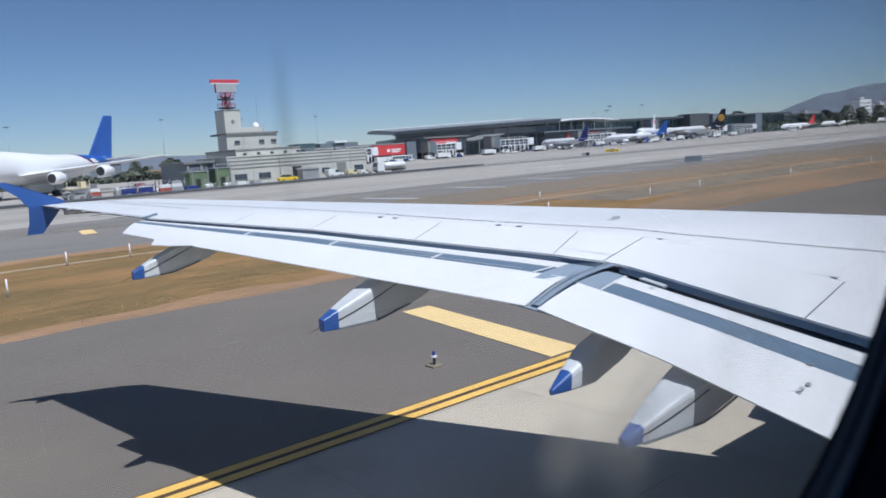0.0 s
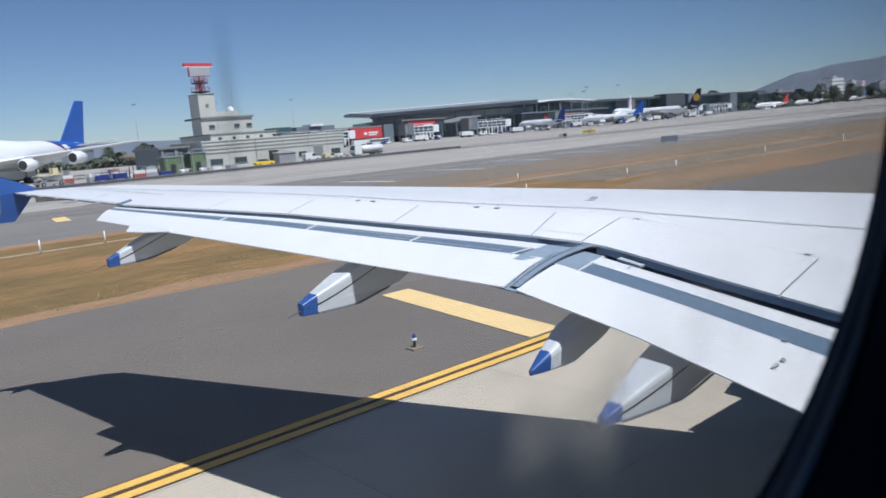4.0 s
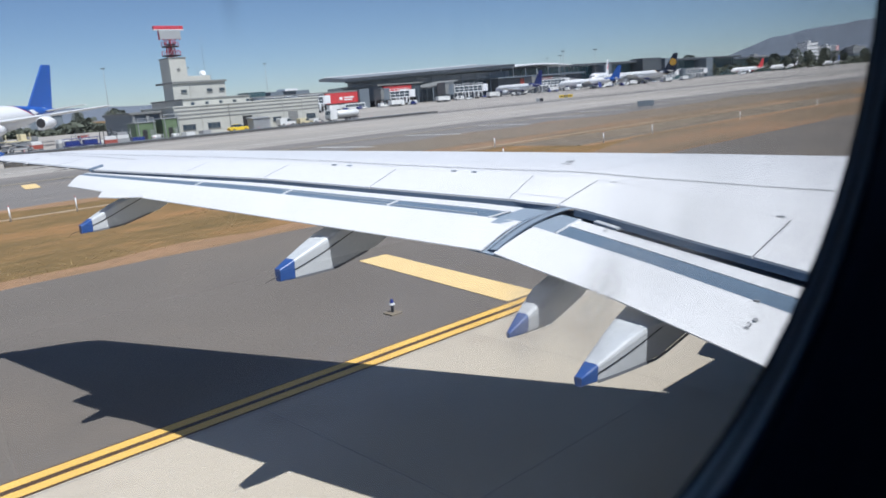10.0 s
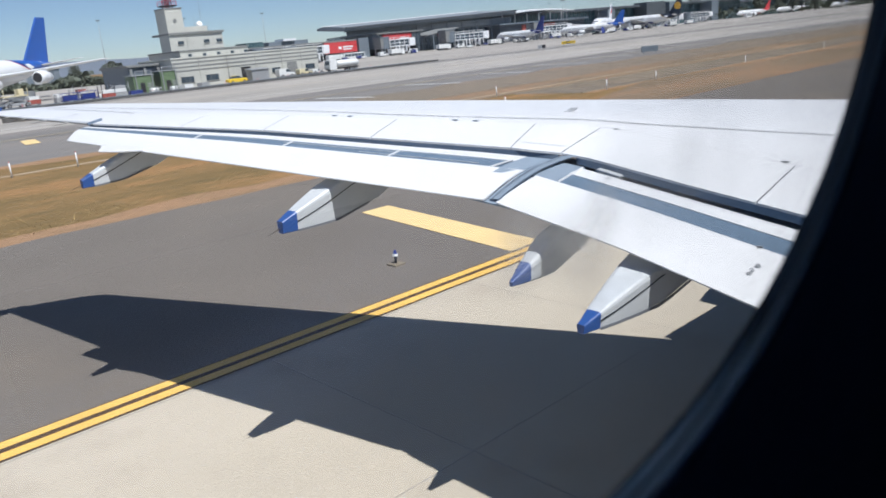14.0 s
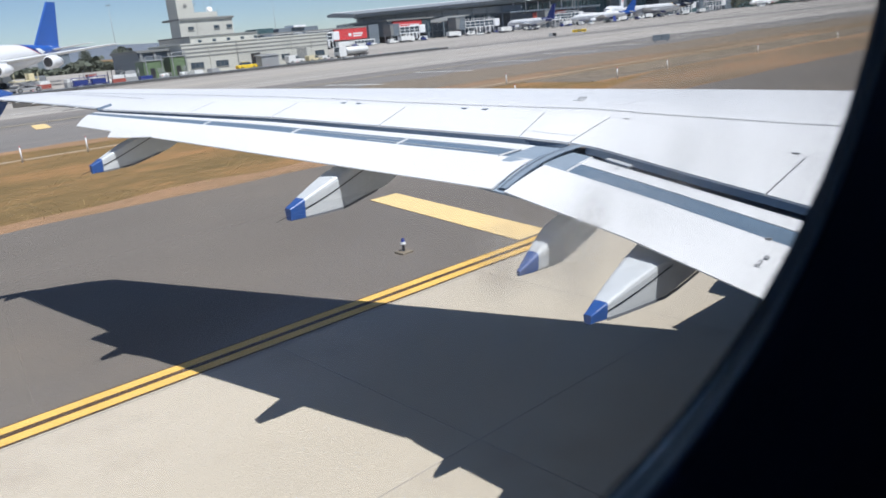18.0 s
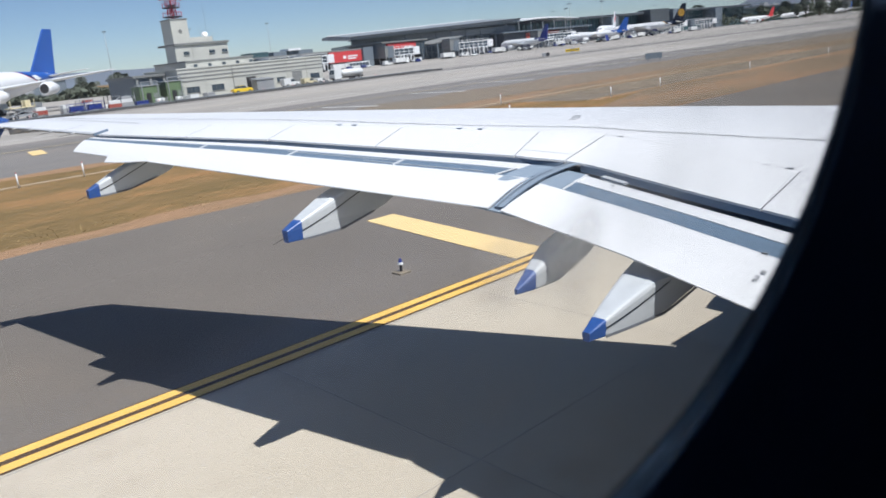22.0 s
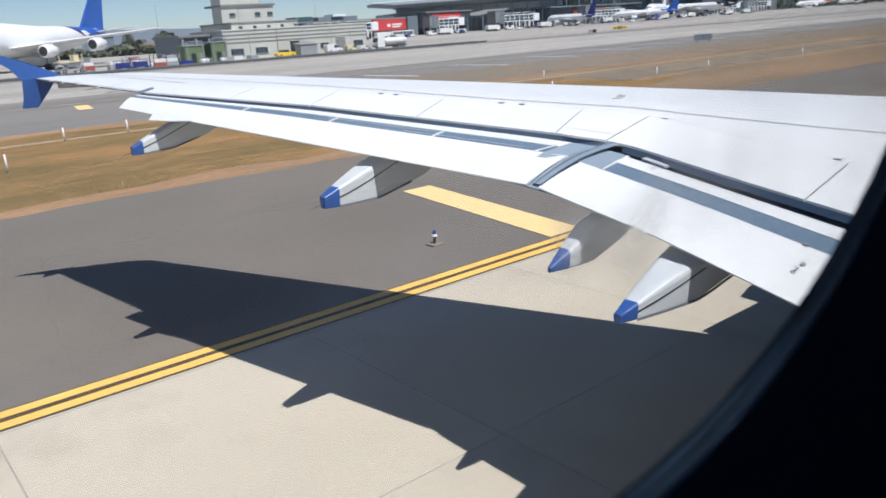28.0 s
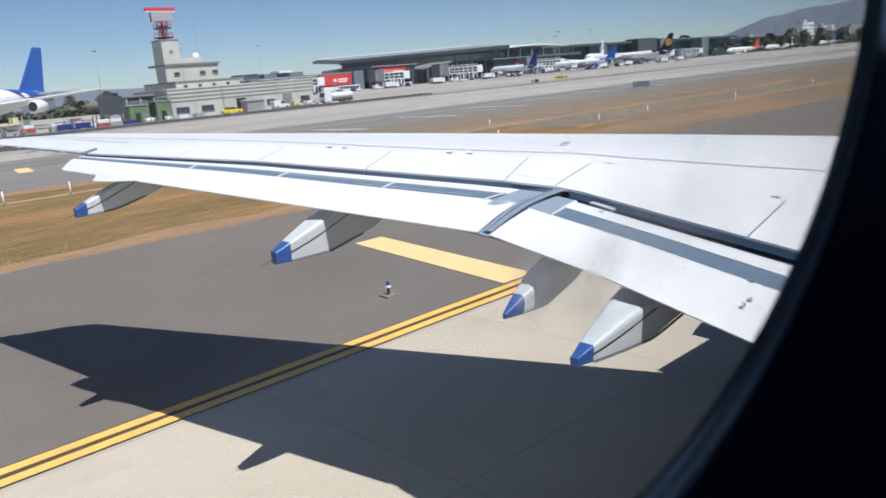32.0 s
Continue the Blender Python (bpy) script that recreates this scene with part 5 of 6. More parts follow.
def car(at, turn, paint, label, name="airport_car"):
    """Rounded small saloon car."""
    root = thing(name, label, "car", at, turn, "airport vehicles")
    rings = []
    for x, z0, z1, w in ((0, 0.5, 0.85, 1.35), (0.25, 0.35, 1.0, 1.6), (1.1, 0.32, 1.05, 1.68), (3.2, 0.32, 1.02, 1.68), (4.1, 0.36, 0.95, 1.6), (4.35, 0.5, 0.8, 1.35)):
        rings.append([(x, -w / 2, z0), (x, w / 2, z0), (x, w / 2, z1 - 0.12), (x, w / 2 - 0.12, z1), (x, -w / 2 + 0.12, z1), (x, -w / 2, z1 - 0.12)])
    body = part("body", loft(bm_new(), rings), paint, root)
    rings = [[(x, -w / 2, z0), (x, w / 2, z0), (x, w / 2 - 0.15, z1), (x, -w / 2 + 0.15, z1)] for x, z0, z1, w in ((0.75, 0.98, 1.05, 1.4), (1.2, 1.0, 1.48, 1.5), (2.5, 1.0, 1.52, 1.5), (3.15, 0.98, 1.05, 1.4))]
    part("greenhouse", loft(bm_new(), rings), M_GLASSDARK, body, "dark window band")
    part("roof", box((1.25, -0.58, 1.47), (2.45, 0.58, 1.56), 0.04), paint, body)
    wheels(root, (0.85, 3.45), -0.72, 0.72, 0.32)
    for y in (-0.55, 0.55):
        part("headlight", tube(bm_new(), (4.3, y, 0.7), (4.38, y, 0.7), 0.1, n=10), M_WHITE, body)
    return root


def truck(at, turn, cargo, label, name="tank_truck", long=9.5):
    root = thing(name, label, "truck", at, turn, "airport vehicles")
    part("chassis", box((0, 0.5, 0.6), (long, 1.9, 0.9)), M_DARK, root)
    cab = part("cab", prism(bm_new(), [(x, 0.1, z) for x, z in ((long - 1.9, 0.6), (long, 0.6), (long, 1.6), (long - 0.25, 2.7), (long - 1.9, 2.8))], (0, 2.2, 0)), M_VEHWHITE, root, "white driver's cab")
    part("windscreen", prism(bm_new(), [(long + 0.01, 0.3, 1.65), (long + 0.01, 2.1, 1.65), (long - 0.22, 2.1, 2.55), (long - 0.22, 0.3, 2.55)], (0.02, 0, 0)), M_GLASSDARK, cab)
    if cargo == "tank":
        ring = lambda x, q: [(x, 1.2 + 1.15 * q * math.cos(k * math.tau / 16), 1.75 + 0.78 * q * math.sin(k * math.tau / 16)) for k in range(16)]
        part("tank", loft(bm_new(), [ring(0, 0.7), ring(0.2, 1), ring(long - 2.4, 1), ring(long - 2.2, 0.7)]), M_VEHWHITE, root, "long white tank", smooth=True)
    else:
        part("cargo_box", box((0, 0, 0.95), (long - 2.1, 2.4, 2.9), 0.06), cargo, root)
    wheels(root, (1.2, 2.4, long - 1.2), 0.25, 2.15, 0.45)
    return root


def bus(at, turn, label, paint=M_VEHWHITE):
    root = thing("apron_bus", label, "bus", at, turn, "airport vehicles")
    b = part("body", box((0, 0, 0.35), (12, 2.6, 3.0), 0.15), paint, root)
    for y in (-0.02, 2.58):
        for k in range(6):
            part("window", box((0.6 + k * 1.85, y, 1.5), (2.2 + k * 1.85, y + 0.04, 2.6)), M_GLASSDARK, b)
    wheels(root, (2.2, 9.8), 0.1, 2.5, 0.48)
    return root


def cart(at, turn, paint, label, loaded=True):
    root = thing("baggage_cart", label, "cart", at, turn, "baggage carts")
    part("deck", box((0, 0, 0.45), (3.0, 1.6, 0.6), 0.03), paint, root)
    for x in (0.05, 2.9):
        for y in (0.03, 1.5):
            part("post", box((x, y, 0.6), (x + 0.07, y + 0.07, 1.7)), paint, root)
    part("cover", box((0, 0, 1.7), (3.0, 1.6, 1.78), 0.02), paint, root)
    if loaded:
        part("load", box((0.3, 0.2, 0.6), (2.6, 1.4, 1.4), 0.08), M_CARTBLUE, root)
    wheels(root, (0.5, 2.5), 0.05, 1.55, 0.25)
    return root


def stairs(at, turn, label, paint=M_VEHWHITE):
    root = thing("passenger_stairs", label, "stairs", at, turn, "passenger stairs")
    part("base", box((0, 0, 0.5), (7, 2.0, 0.8), 0.05), paint, root)
    part("ramp", prism(bm_new(), [(x, 0.2, z) for x, z in ((0.2, 0.8), (0.9, 0.8), (6.2, 4.6), (6.2, 5.0))], (0, 1.6, 0)), paint, root)
    for k in range(9):
        part("tread", box((0.9 + k * 0.58, 0.25, 1.15 + k * 0.42), (1.4 + k * 0.58, 1.75, 1.25 + k * 0.42)), M_DARK, root)
    part("landing", box((6.2, 0.1, 4.8), (7.6, 1.9, 5.0)), paint, root)
    for y in (0.1, 1.9):
        bm = bm_new()
        beam(bm, (0.6, y, 1.9), (6.2, y, 6.0), 0.08, 0.08)
        beam(bm, (6.2, y, 6.0), (7.6, y, 6.0), 0.08, 0.08)
        part("handrail", bm, M_STEEL, root)
    part("support", beam(bm_new(), (5.5, 1, 0.8), (6.2, 1, 4.7), 0.3, 0.3), M_STEEL, root)
    wheels(root, (1.2, 5.8), 0.1, 1.9, 0.42)
    return root


truck((108.5, BY - 3, 0), 180, "tank", "white fuel tank truck parked by the cream building", long=8.2)
car((76.3, BY - 3.2, 0), 0, M_CARYELLOW, "rounded bright yellow saloon car by the cream wall", "yellow_car")
van((93.2, BY - 4.0, 0), 0, 3.2, 1.6, 1.5, M_CREAM, "small pale utility cart", "utility_cart", 0.4)
van((88.4, BY - 3.6, 0), 0, 3.8, 1.7, 1.9, M_VEHWHITE, "small white utility vehicle by the wall", "utility_cart", 0.4)
van((96.9, BY - 3.6, 0), 5, 3.0, 1.5, 1.2, M_VEHWHITE, "small low white tug by the wall", "utility_cart", 0.5)
for k in range(2):
    cart((43.4 + k * 3.25, BY - 6.5 + 0.3 * k, 0), 4 * k - 6, M_CARTBLUE, "blue baggage cart in a row on the apron")
# tin hut, pallets, standing pipes and a scissor loader in front of the cabins
hut = thing("tin_hut", "low grey corrugated tin hut by the cream wall", "hut", (81.6, BY - 4.2, 0))
hut_wall = part("wall", box((0, 0, 0), (4.0, 2.4, 2.3), 0.03), M_VEHGREY, hut)
for k in range(13):
    part("rib", box((0.1 + k * 0.3, -0.05, 0.05), (0.2 + k * 0.3, -0.004, 2.25)), M_STEEL, hut_wall)
part("roof", prism(bm_new(), [(-0.15, -0.2, 2.3), (-0.15, -0.2, 2.38), (-0.15, 2.6, 2.7), (-0.15, 2.6, 2.3)], (4.3, 0, 0)), M_STEEL, hut)


def pallet_stack(at, turn, count, paint, label):
    root = thing("cargo_pallet", label, "pallet", at, turn, "cargo pallets")
    part("deck", box((0, 0, 0.1), (2.4, 1.5, 0.22), 0.02), M_STEEL, root)
    for x in (0.1, 2.1):
        part("foot", box((x, 0.1, 0), (x + 0.2, 1.4, 0.1)), M_DARK, root)
    z = 0.22
    for k in range(count):
        h = 0.75 - 0.12 * k
        part("crate", box((0.08 + 0.1 * k, 0.08, z), (2.3 - 0.15 * k, 1.4, z + h), 0.05), paint if k % 2 == 0 else M_VEHWHITE, root)
        z += h + 0.004
    return root


def pipe_frame(at, turn, w, h, n, paint, label):
    root = thing("equipment_rack", label, "rack", at, turn, "equipment racks")
    for k in range(n):
        x = w * k / (n - 1)
        part("upright", tube(bm_new(), (x, 0, 0), (x, 0, h * (0.8 + 0.2 * (k % 2))), 0.07, n=6), paint, root)
    for z in (0.35, h * 0.75):
        part("rail", tube(bm_new(), (0, 0.03, z), (w, 0.03, z), 0.05, n=6), M_STEEL, root)
    part("brace", tube(bm_new(), (0, -0.05, 0.2), (w, -0.05, h * 0.7), 0.04, n=5), M_VEHWHITE, root)
    part("tank", tube(bm_new(), (0.3, 0.8, 0.55), (w - 0.3, 0.8, 0.55), 0.45, n=12), M_VEHWHITE, root, smooth=True)
    part("tray", box((0, 0.3, 0), (w, 1.3, 0.1), 0.02), M_DARK, root)
    return root


for k, (x, y, n_, m_) in enumerate(((50.2, BY - 6.4, 2, M_RUST), (52.9, BY - 5.2, 3, M_VEHGREY), (55.2, BY - 6.6, 1, M_CARTBLUE), (48.6, BY + 1.5, 3, M_RUST), (45.2, BY + 2.5, 2, M_VEHGREY), (41.5, BY + 6, 2, M_RUST), (66.4, BY - 5.0, 1, M_VEHWHITE), (70.2, BY - 4.6, 1, M_VEHGREY))):
    pallet_stack((x, y, 0), 5 * k - 12, n_, m_, ("rust red", "grey", "blue")[0 if m_ is M_RUST else 2 if m_ is M_CARTBLUE else 1] + " crates stacked on a steel cargo pallet")
for x, y, w, h, n_, m_ in ((50.6, BY - 3.6, 3.0, 3.0, 5, M_DARK), (54.0, BY - 3.4, 2.4, 2.6, 4, M_VEHGREY), (46.5, BY - 1.0, 3.2, 2.8, 5, M_STEEL), (59.6, BY - 5.2, 2.2, 1.4, 3, M_STEEL), (63.5, BY - 5.4, 1.8, 1.3, 3, M_STEEL)):
    pipe_frame((x, y, 0), 6, w, h, n_, m_, "standing pipes and a small white tank on a tray")
loader = thing("cargo_loader", "cream and grey scissor cargo loader under the jet wing", "loader", (36.8, BY + 3.0, 0), 12, "airport vehicles")
part("chassis", box((0, 0, 0.35), (4.6, 2.4, 0.8), 0.04), M_VEHGREY, loader)
part("platform", box((0.1, 0.05, 1.9), (4.5, 2.35, 2.1), 0.03), M_CREAM, loader)
for y in (0.25, 2.1):
    for a, b in (((0.4, 0.85), (4.1, 1.85)), ((4.1, 0.85), (0.4, 1.85))):
        part("scissor_arm", beam(bm_new(), (a[0], y, a[1]), (b[0], y, b[1]), 0.12, 0.16), M_STEEL, loader)
for x in (0.15, 2.2, 4.4):
    part("guard_post", tube(bm_new(), (x, 0.1, 2.1), (x, 0.1, 3.3), 0.08, n=6), M_CREAM, loader)
part("control_cab", box((3.4, 1.3, 2.11), (4.4, 2.3, 3.2), 0.05), M_CREAM, loader)
wheels(loader, (0.7, 3.9), 0.05, 2.35, 0.4)
stairs((20.5, 164.5, 0), 41, "white boarding stairs against the cargo jet", M_VEHWHITE)
stairs((-19.5, 206, 0), 60, "cream covered boarding stairs against the cargo jet", M_CREAM)
van((52, 188, 0), 170, 5.2, 2.0, 2.2, M_VEHWHITE, "white crew van near the cargo jet")
rv = random.Random(21)
for k in range(16):
    x, y = -40 + k * 5.6 + rv.uniform(-1, 1), (156 if k < 9 else 190) + rv.uniform(0, 12)
    kind = k % 4
    if kind == 0:
        van((x, y, 0), rv.choice((0, 8, 172)), 4.8, 1.9, 2.1, M_VEHWHITE, "white airport van on the cargo apron")
    elif kind == 1:
        cart((x, y, 0), rv.uniform(-20, 20), M_VEHGREY, "grey baggage cart on the cargo apron", k % 3 == 0)
    elif kind == 2:
        truck((x, y, 0), rv.choice((0, 180)), M_VEHWHITE, "white box truck on the cargo apron", "box_truck", 7.5)
    else:
        van((x, y, 0), rv.choice((0, 180)), 3.2, 1.6, 1.4, M_VEHGREY, "low grey towing tug on the cargo apron", "tow_tug", 0.6)

# ---- terminal ----
TY = 319.0
term = thing("terminal_building", "long grey airport terminal with dark overhanging roof", "building")
def tbox(name, lo, hi, m, label="", parent=None, bevel=0.0):
    return part(name, box(lo, hi, bevel), m, parent or term, label)
def slab(outline, z0, z1, rise=0.0):
    """A flat plan outline between two heights; rise lifts each point by its distance behind the first."""
    y0 = outline[0][1]
    lift = lambda y: rise * (y - y0)
    return loft(bm_new(), [[(x, y, z0 + lift(y)) for x, y in outline], [(x, y, z1 + lift(y)) for x, y in outline]])
# low pier with red banner walls
pier = tbox("wall", (176, TY + 1, 3.0), (247, TY + 30, 8.6), M_TERMGREY, "low grey pier on columns")
tbox("roof_slab", (175, TY - 0.5, 8.6), (248, TY + 31, 9.3), M_BANDGREY, "", pier)
tbox("undercroft", (178, TY + 8, 0), (246, TY + 29, 3.0), M_TERMDARK, "", pier)
for k in range(16):
    tbox("pier_column", (177 + k * 4.6, TY + 1.2, 0), (177.7 + k * 4.6, TY + 1.9, 3.0), M_BANDGREY, "", pier)
tbox("plant_room", (196, TY + 8, 9.3), (218, TY + 20, 11.2), M_TERMGREY, "", pier)
tbox("plant_room", (203, TY + 6, 11.2), (210, TY + 14, 12.2), M_WHITE, "", pier)
tbox("plant_room", (183, TY + 6, 9.3), (192, TY + 16, 11.6), M_GLASSTEAL, "", pier)
red_1 = tbox("red_panel", (221.5, TY - 0.5, 3.4), (241, TY + 0.95, 8.5), M_RED, "red banner wall on the pier", pier)
for k in range(2):
    tbox("banner_text", (232.4, TY - 0.56, 5.7 - 1.1 * k), (238.5 - k, TY - 0.502, 6.4 - 1.1 * k), M_WHITE, "white lettering bars", red_1)
tbox("banner_emblem", (229.6, TY - 0.56, 5.0), (231.4, TY - 0.502, 6.4), M_WHITE, "", red_1)
tbox("banner_seam", (228.3, TY - 0.53, 3.4), (228.45, TY - 0.501, 8.5), M_RUST, "", red_1)
tbox("stair_block", (241.2, TY - 2, 0), (247.4, TY + 0.9, 9.6), M_TERMGREY, "grey stair block", pier)
for k in range(9):
    tbox("window_strip", (179 + k * 4.5, TY + 0.94, 5.2), (182.3 + k * 4.5, TY + 0.99, 7.4), M_GLASSTEAL, "", pier)
# great hall under the big slanting roof
HL, HR = Vector((266, 360, 0)), Vector((363, 319, 0))
along, back = (HR - HL).normalized(), Vector((0.39, 0.92, 0))
def hall_pt(f, d):
    p = HL.lerp(HR, f) + back * d
    return (p.x, p.y)
hall = part("wall", slab([hall_pt(0.03, 9), hall_pt(0.99, 9), hall_pt(0.99, 70), hall_pt(0.03, 70)], 0, 12.4), M_GLASSDARK, term, "dark glazed hall")
for k in range(31):
    a, b = hall_pt(0.03 + 0.032 * k, 8.6), hall_pt(0.03 + 0.032 * k + 0.004, 9.0)
    part("mullion", slab([a, (b[0], a[1]), b, (a[0], b[1])], 0, 12.4), M_TERMGREY, hall)
for z in (3.6, 7.2, 10.4):
    part("transom", slab([hall_pt(0.03, 8.7), hall_pt(0.99, 8.7), hall_pt(0.99, 8.98), hall_pt(0.03, 8.98)], z, z + 0.35), M_TERMGREY, hall)
part("upper_wall", slab([hall_pt(0.02, 6.5), hall_pt(0.995, 6.5), hall_pt(0.995, 8.9), hall_pt(0.02, 8.9)], 11.2, 14.8), M_TERMROOF, hall, "pale grey band under the roof")
def roof_ring(f):
    z = lerp(15.0, 16.8, f)
    return [(*hall_pt(f, 0), z), (*hall_pt(f, 0), z + 1.5), (*hall_pt(f, 22), z + 2.6), (*hall_pt(f, 60), z + 4.6), (*hall_pt(f, 80), z + 4.2), (*hall_pt(f, 80), z + 2.8), (*hall_pt(f, 12), z - 0.2)]
rf = part("roof", loft(bm_new(), [roof_ring(k / 8) for k in range(9)]), M_TERMROOF, term, "broad pale grey roof with dark front edge")
def fascia(name, z0, z1, d0, d1, m, lab=""):
    bm = bm_new()
    loft(bm, [[(*hall_pt(f, d0), lerp(15.0, 16.8, f) + z0), (*hall_pt(f, d0), lerp(15.0, 16.8, f) + z1), (*hall_pt(f, d1), lerp(15.0, 16.8, f) + z1), (*hall_pt(f, d1), lerp(15.0, 16.8, f) + z0)] for f in [-0.004 + 1.008 * k / 6 for k in range(7)]])
    part(name, bm, m, rf, lab)
fascia("roof_edge", 0.75, 1.55, -0.5, -0.06, M_TERMDARK, "dark roof edge")
fascia("roof_edge", -0.3, 0.1, -0.4, -0.06, M_TERMDARK)
fascia("soffit_beam", -1.0, -0.25, 3.5, 4.3, M_TERMGREY)
fascia("ridge_cap", 4.5, 5.0, 59.5, 60.5, M_WHITE, "pale roof ridge")
for k in range(11):
    x, y = hall_pt(0.05 + 0.09 * k, 4)
    part("column", tube(bm_new(), (x, y, 0), (x, y, 14.6), 0.5, n=10), M_TERMGREY, hall)
# lower front range with the second banner, a dark glazed bay and a sloping canopy
front = tbox("front_range", (256, TY + 1, 3.2), (285, TY + 30, 10.6), M_TERMGREY, "grey front range of the terminal")
tbox("front_roof", (254, TY - 1, 10.6), (286, TY + 31, 11.3), M_BANDGREY, "", front)
tbox("undercroft", (257, TY + 4, 0), (284, TY + 29, 3.2), M_DARK, "", front)
red_2 = tbox("red_panel", (258.5, TY - 0.4, 4.6), (277.8, TY + 0.95, 10.2), M_RED, "red banner wall", front)
for k in range(2):
    tbox("banner_text", (269.2, TY - 0.46, 7.4 - 1.2 * k), (276 - k, TY - 0.402, 8.1 - 1.2 * k), M_WHITE, "white lettering bars", red_2)
tbox("glazed_bay", (278.2, TY - 0.2, 3.4), (284.6, TY + 0.95, 10.4), M_GLASSDARK, "dark glazed bay", front)
for k in range(4):
    tbox("bay_mullion", (278.3 + 2.0 * k, TY - 0.32, 3.4), (278.55 + 2.0 * k, TY - 0.21, 10.4), M_BANDGREY, "", front)
slope_ = part("sloped_canopy", loft(bm_new(), [[(284, TY - 6, 7.6), (284, TY - 6, 8.2), (284, TY + 12, 8.4), (284, TY + 12, 7.8)], [(308, TY - 6, 10.4), (308, TY - 6, 11.0), (308, TY + 12, 11.2), (308, TY + 12, 10.6)]]), M_BANDGREY, front, "pale sloping canopy")
tbox("red_strip", (300, TY + 2, 6.2), (312, TY + 3, 9.6), M_RED, "red wall strip", front)
# white wave canopy and the long second range
wave = bm_new()
rings = []
for k in range(15):
    x = 372 + k * 5.2
    z = 16.4 + 1.5 * math.sin(k / 14 * math.pi)
    t_ = 0.25 + 0.75 * math.sin(k / 14 * math.pi) ** 0.6
    rings.append([(x, TY + 18, z), (x, TY + 18, z + 1.0 * t_), (x, TY + 55, z + 2.2 * t_), (x, TY + 55, z + 1.2)])
part("wave_canopy", loft(wave, rings), M_WHITE, term, "white curved canopy roof", smooth=False)
for k in range(6):
    part("canopy_column", tube(bm_new(), (377 + k * 12, TY + 24, 0), (377 + k * 12, TY + 24, 16.5), 0.4, n=8), M_WHITE, term)
h2 = tbox("wall", (364, TY + 44, 0), (737, TY + 84, 16.0), M_GLASSTEAL, "long teal glazed range")
for k in range(75):
    x = 364 + k * 5
    tbox("mullion", (x, TY + 43.6, 0), (x + 0.45, TY + 44, 16.0), M_TERMGREY, "", h2)
for z in (4, 8, 12):
    tbox("transom", (364, TY + 43.7, z), (737, TY + 43.98, z + 0.35), M_TERMGREY, "", h2)
tbox("roof", (360, TY + 38, 16.0), (740, TY + 88, 17.4), M_TERMDARK, "long dark roof", h2)
tbox("roof_trim", (360, TY + 37.8, 17.4), (740, TY + 39, 17.8), M_TERMROOF, "", h2)
low_2 = tbox("low_range", (352, TY + 4, 0), (436, TY + 17, 10.2), M_TERMDARK, "dark low range with dull red walls", h2)
tbox("low_roof", (350, TY + 2, 10.2), (438, TY + 17.5, 11.0), M_TERMGREY, "", h2)
tbox("red_panel", (372, TY + 3.6, 5.0), (404, TY + 3.98, 9.4), M_RUST, "dull red wall panels", h2)
for x0, x1, z in ((503, 512, 15.6), (556, 584, 19.2), (590, 598, 18.4), (660, 672, 16.6)):
    tbox("core_tower", (x0, TY + 32, 0), (x1, TY + 43.5, z), M_TERMDARK if x1 - x0 > 20 else M_TERMGREY, "dark service core block", h2)
far_wing = tbox("far_wing", (742, TY + 60, 0), (905, TY + 95, 14.0), M_GLASSTEAL, "far glazed wing")
tbox("far_roof", (740, TY + 57, 14.0), (907, TY + 97, 15.4), M_TERMDARK, "", far_wing)


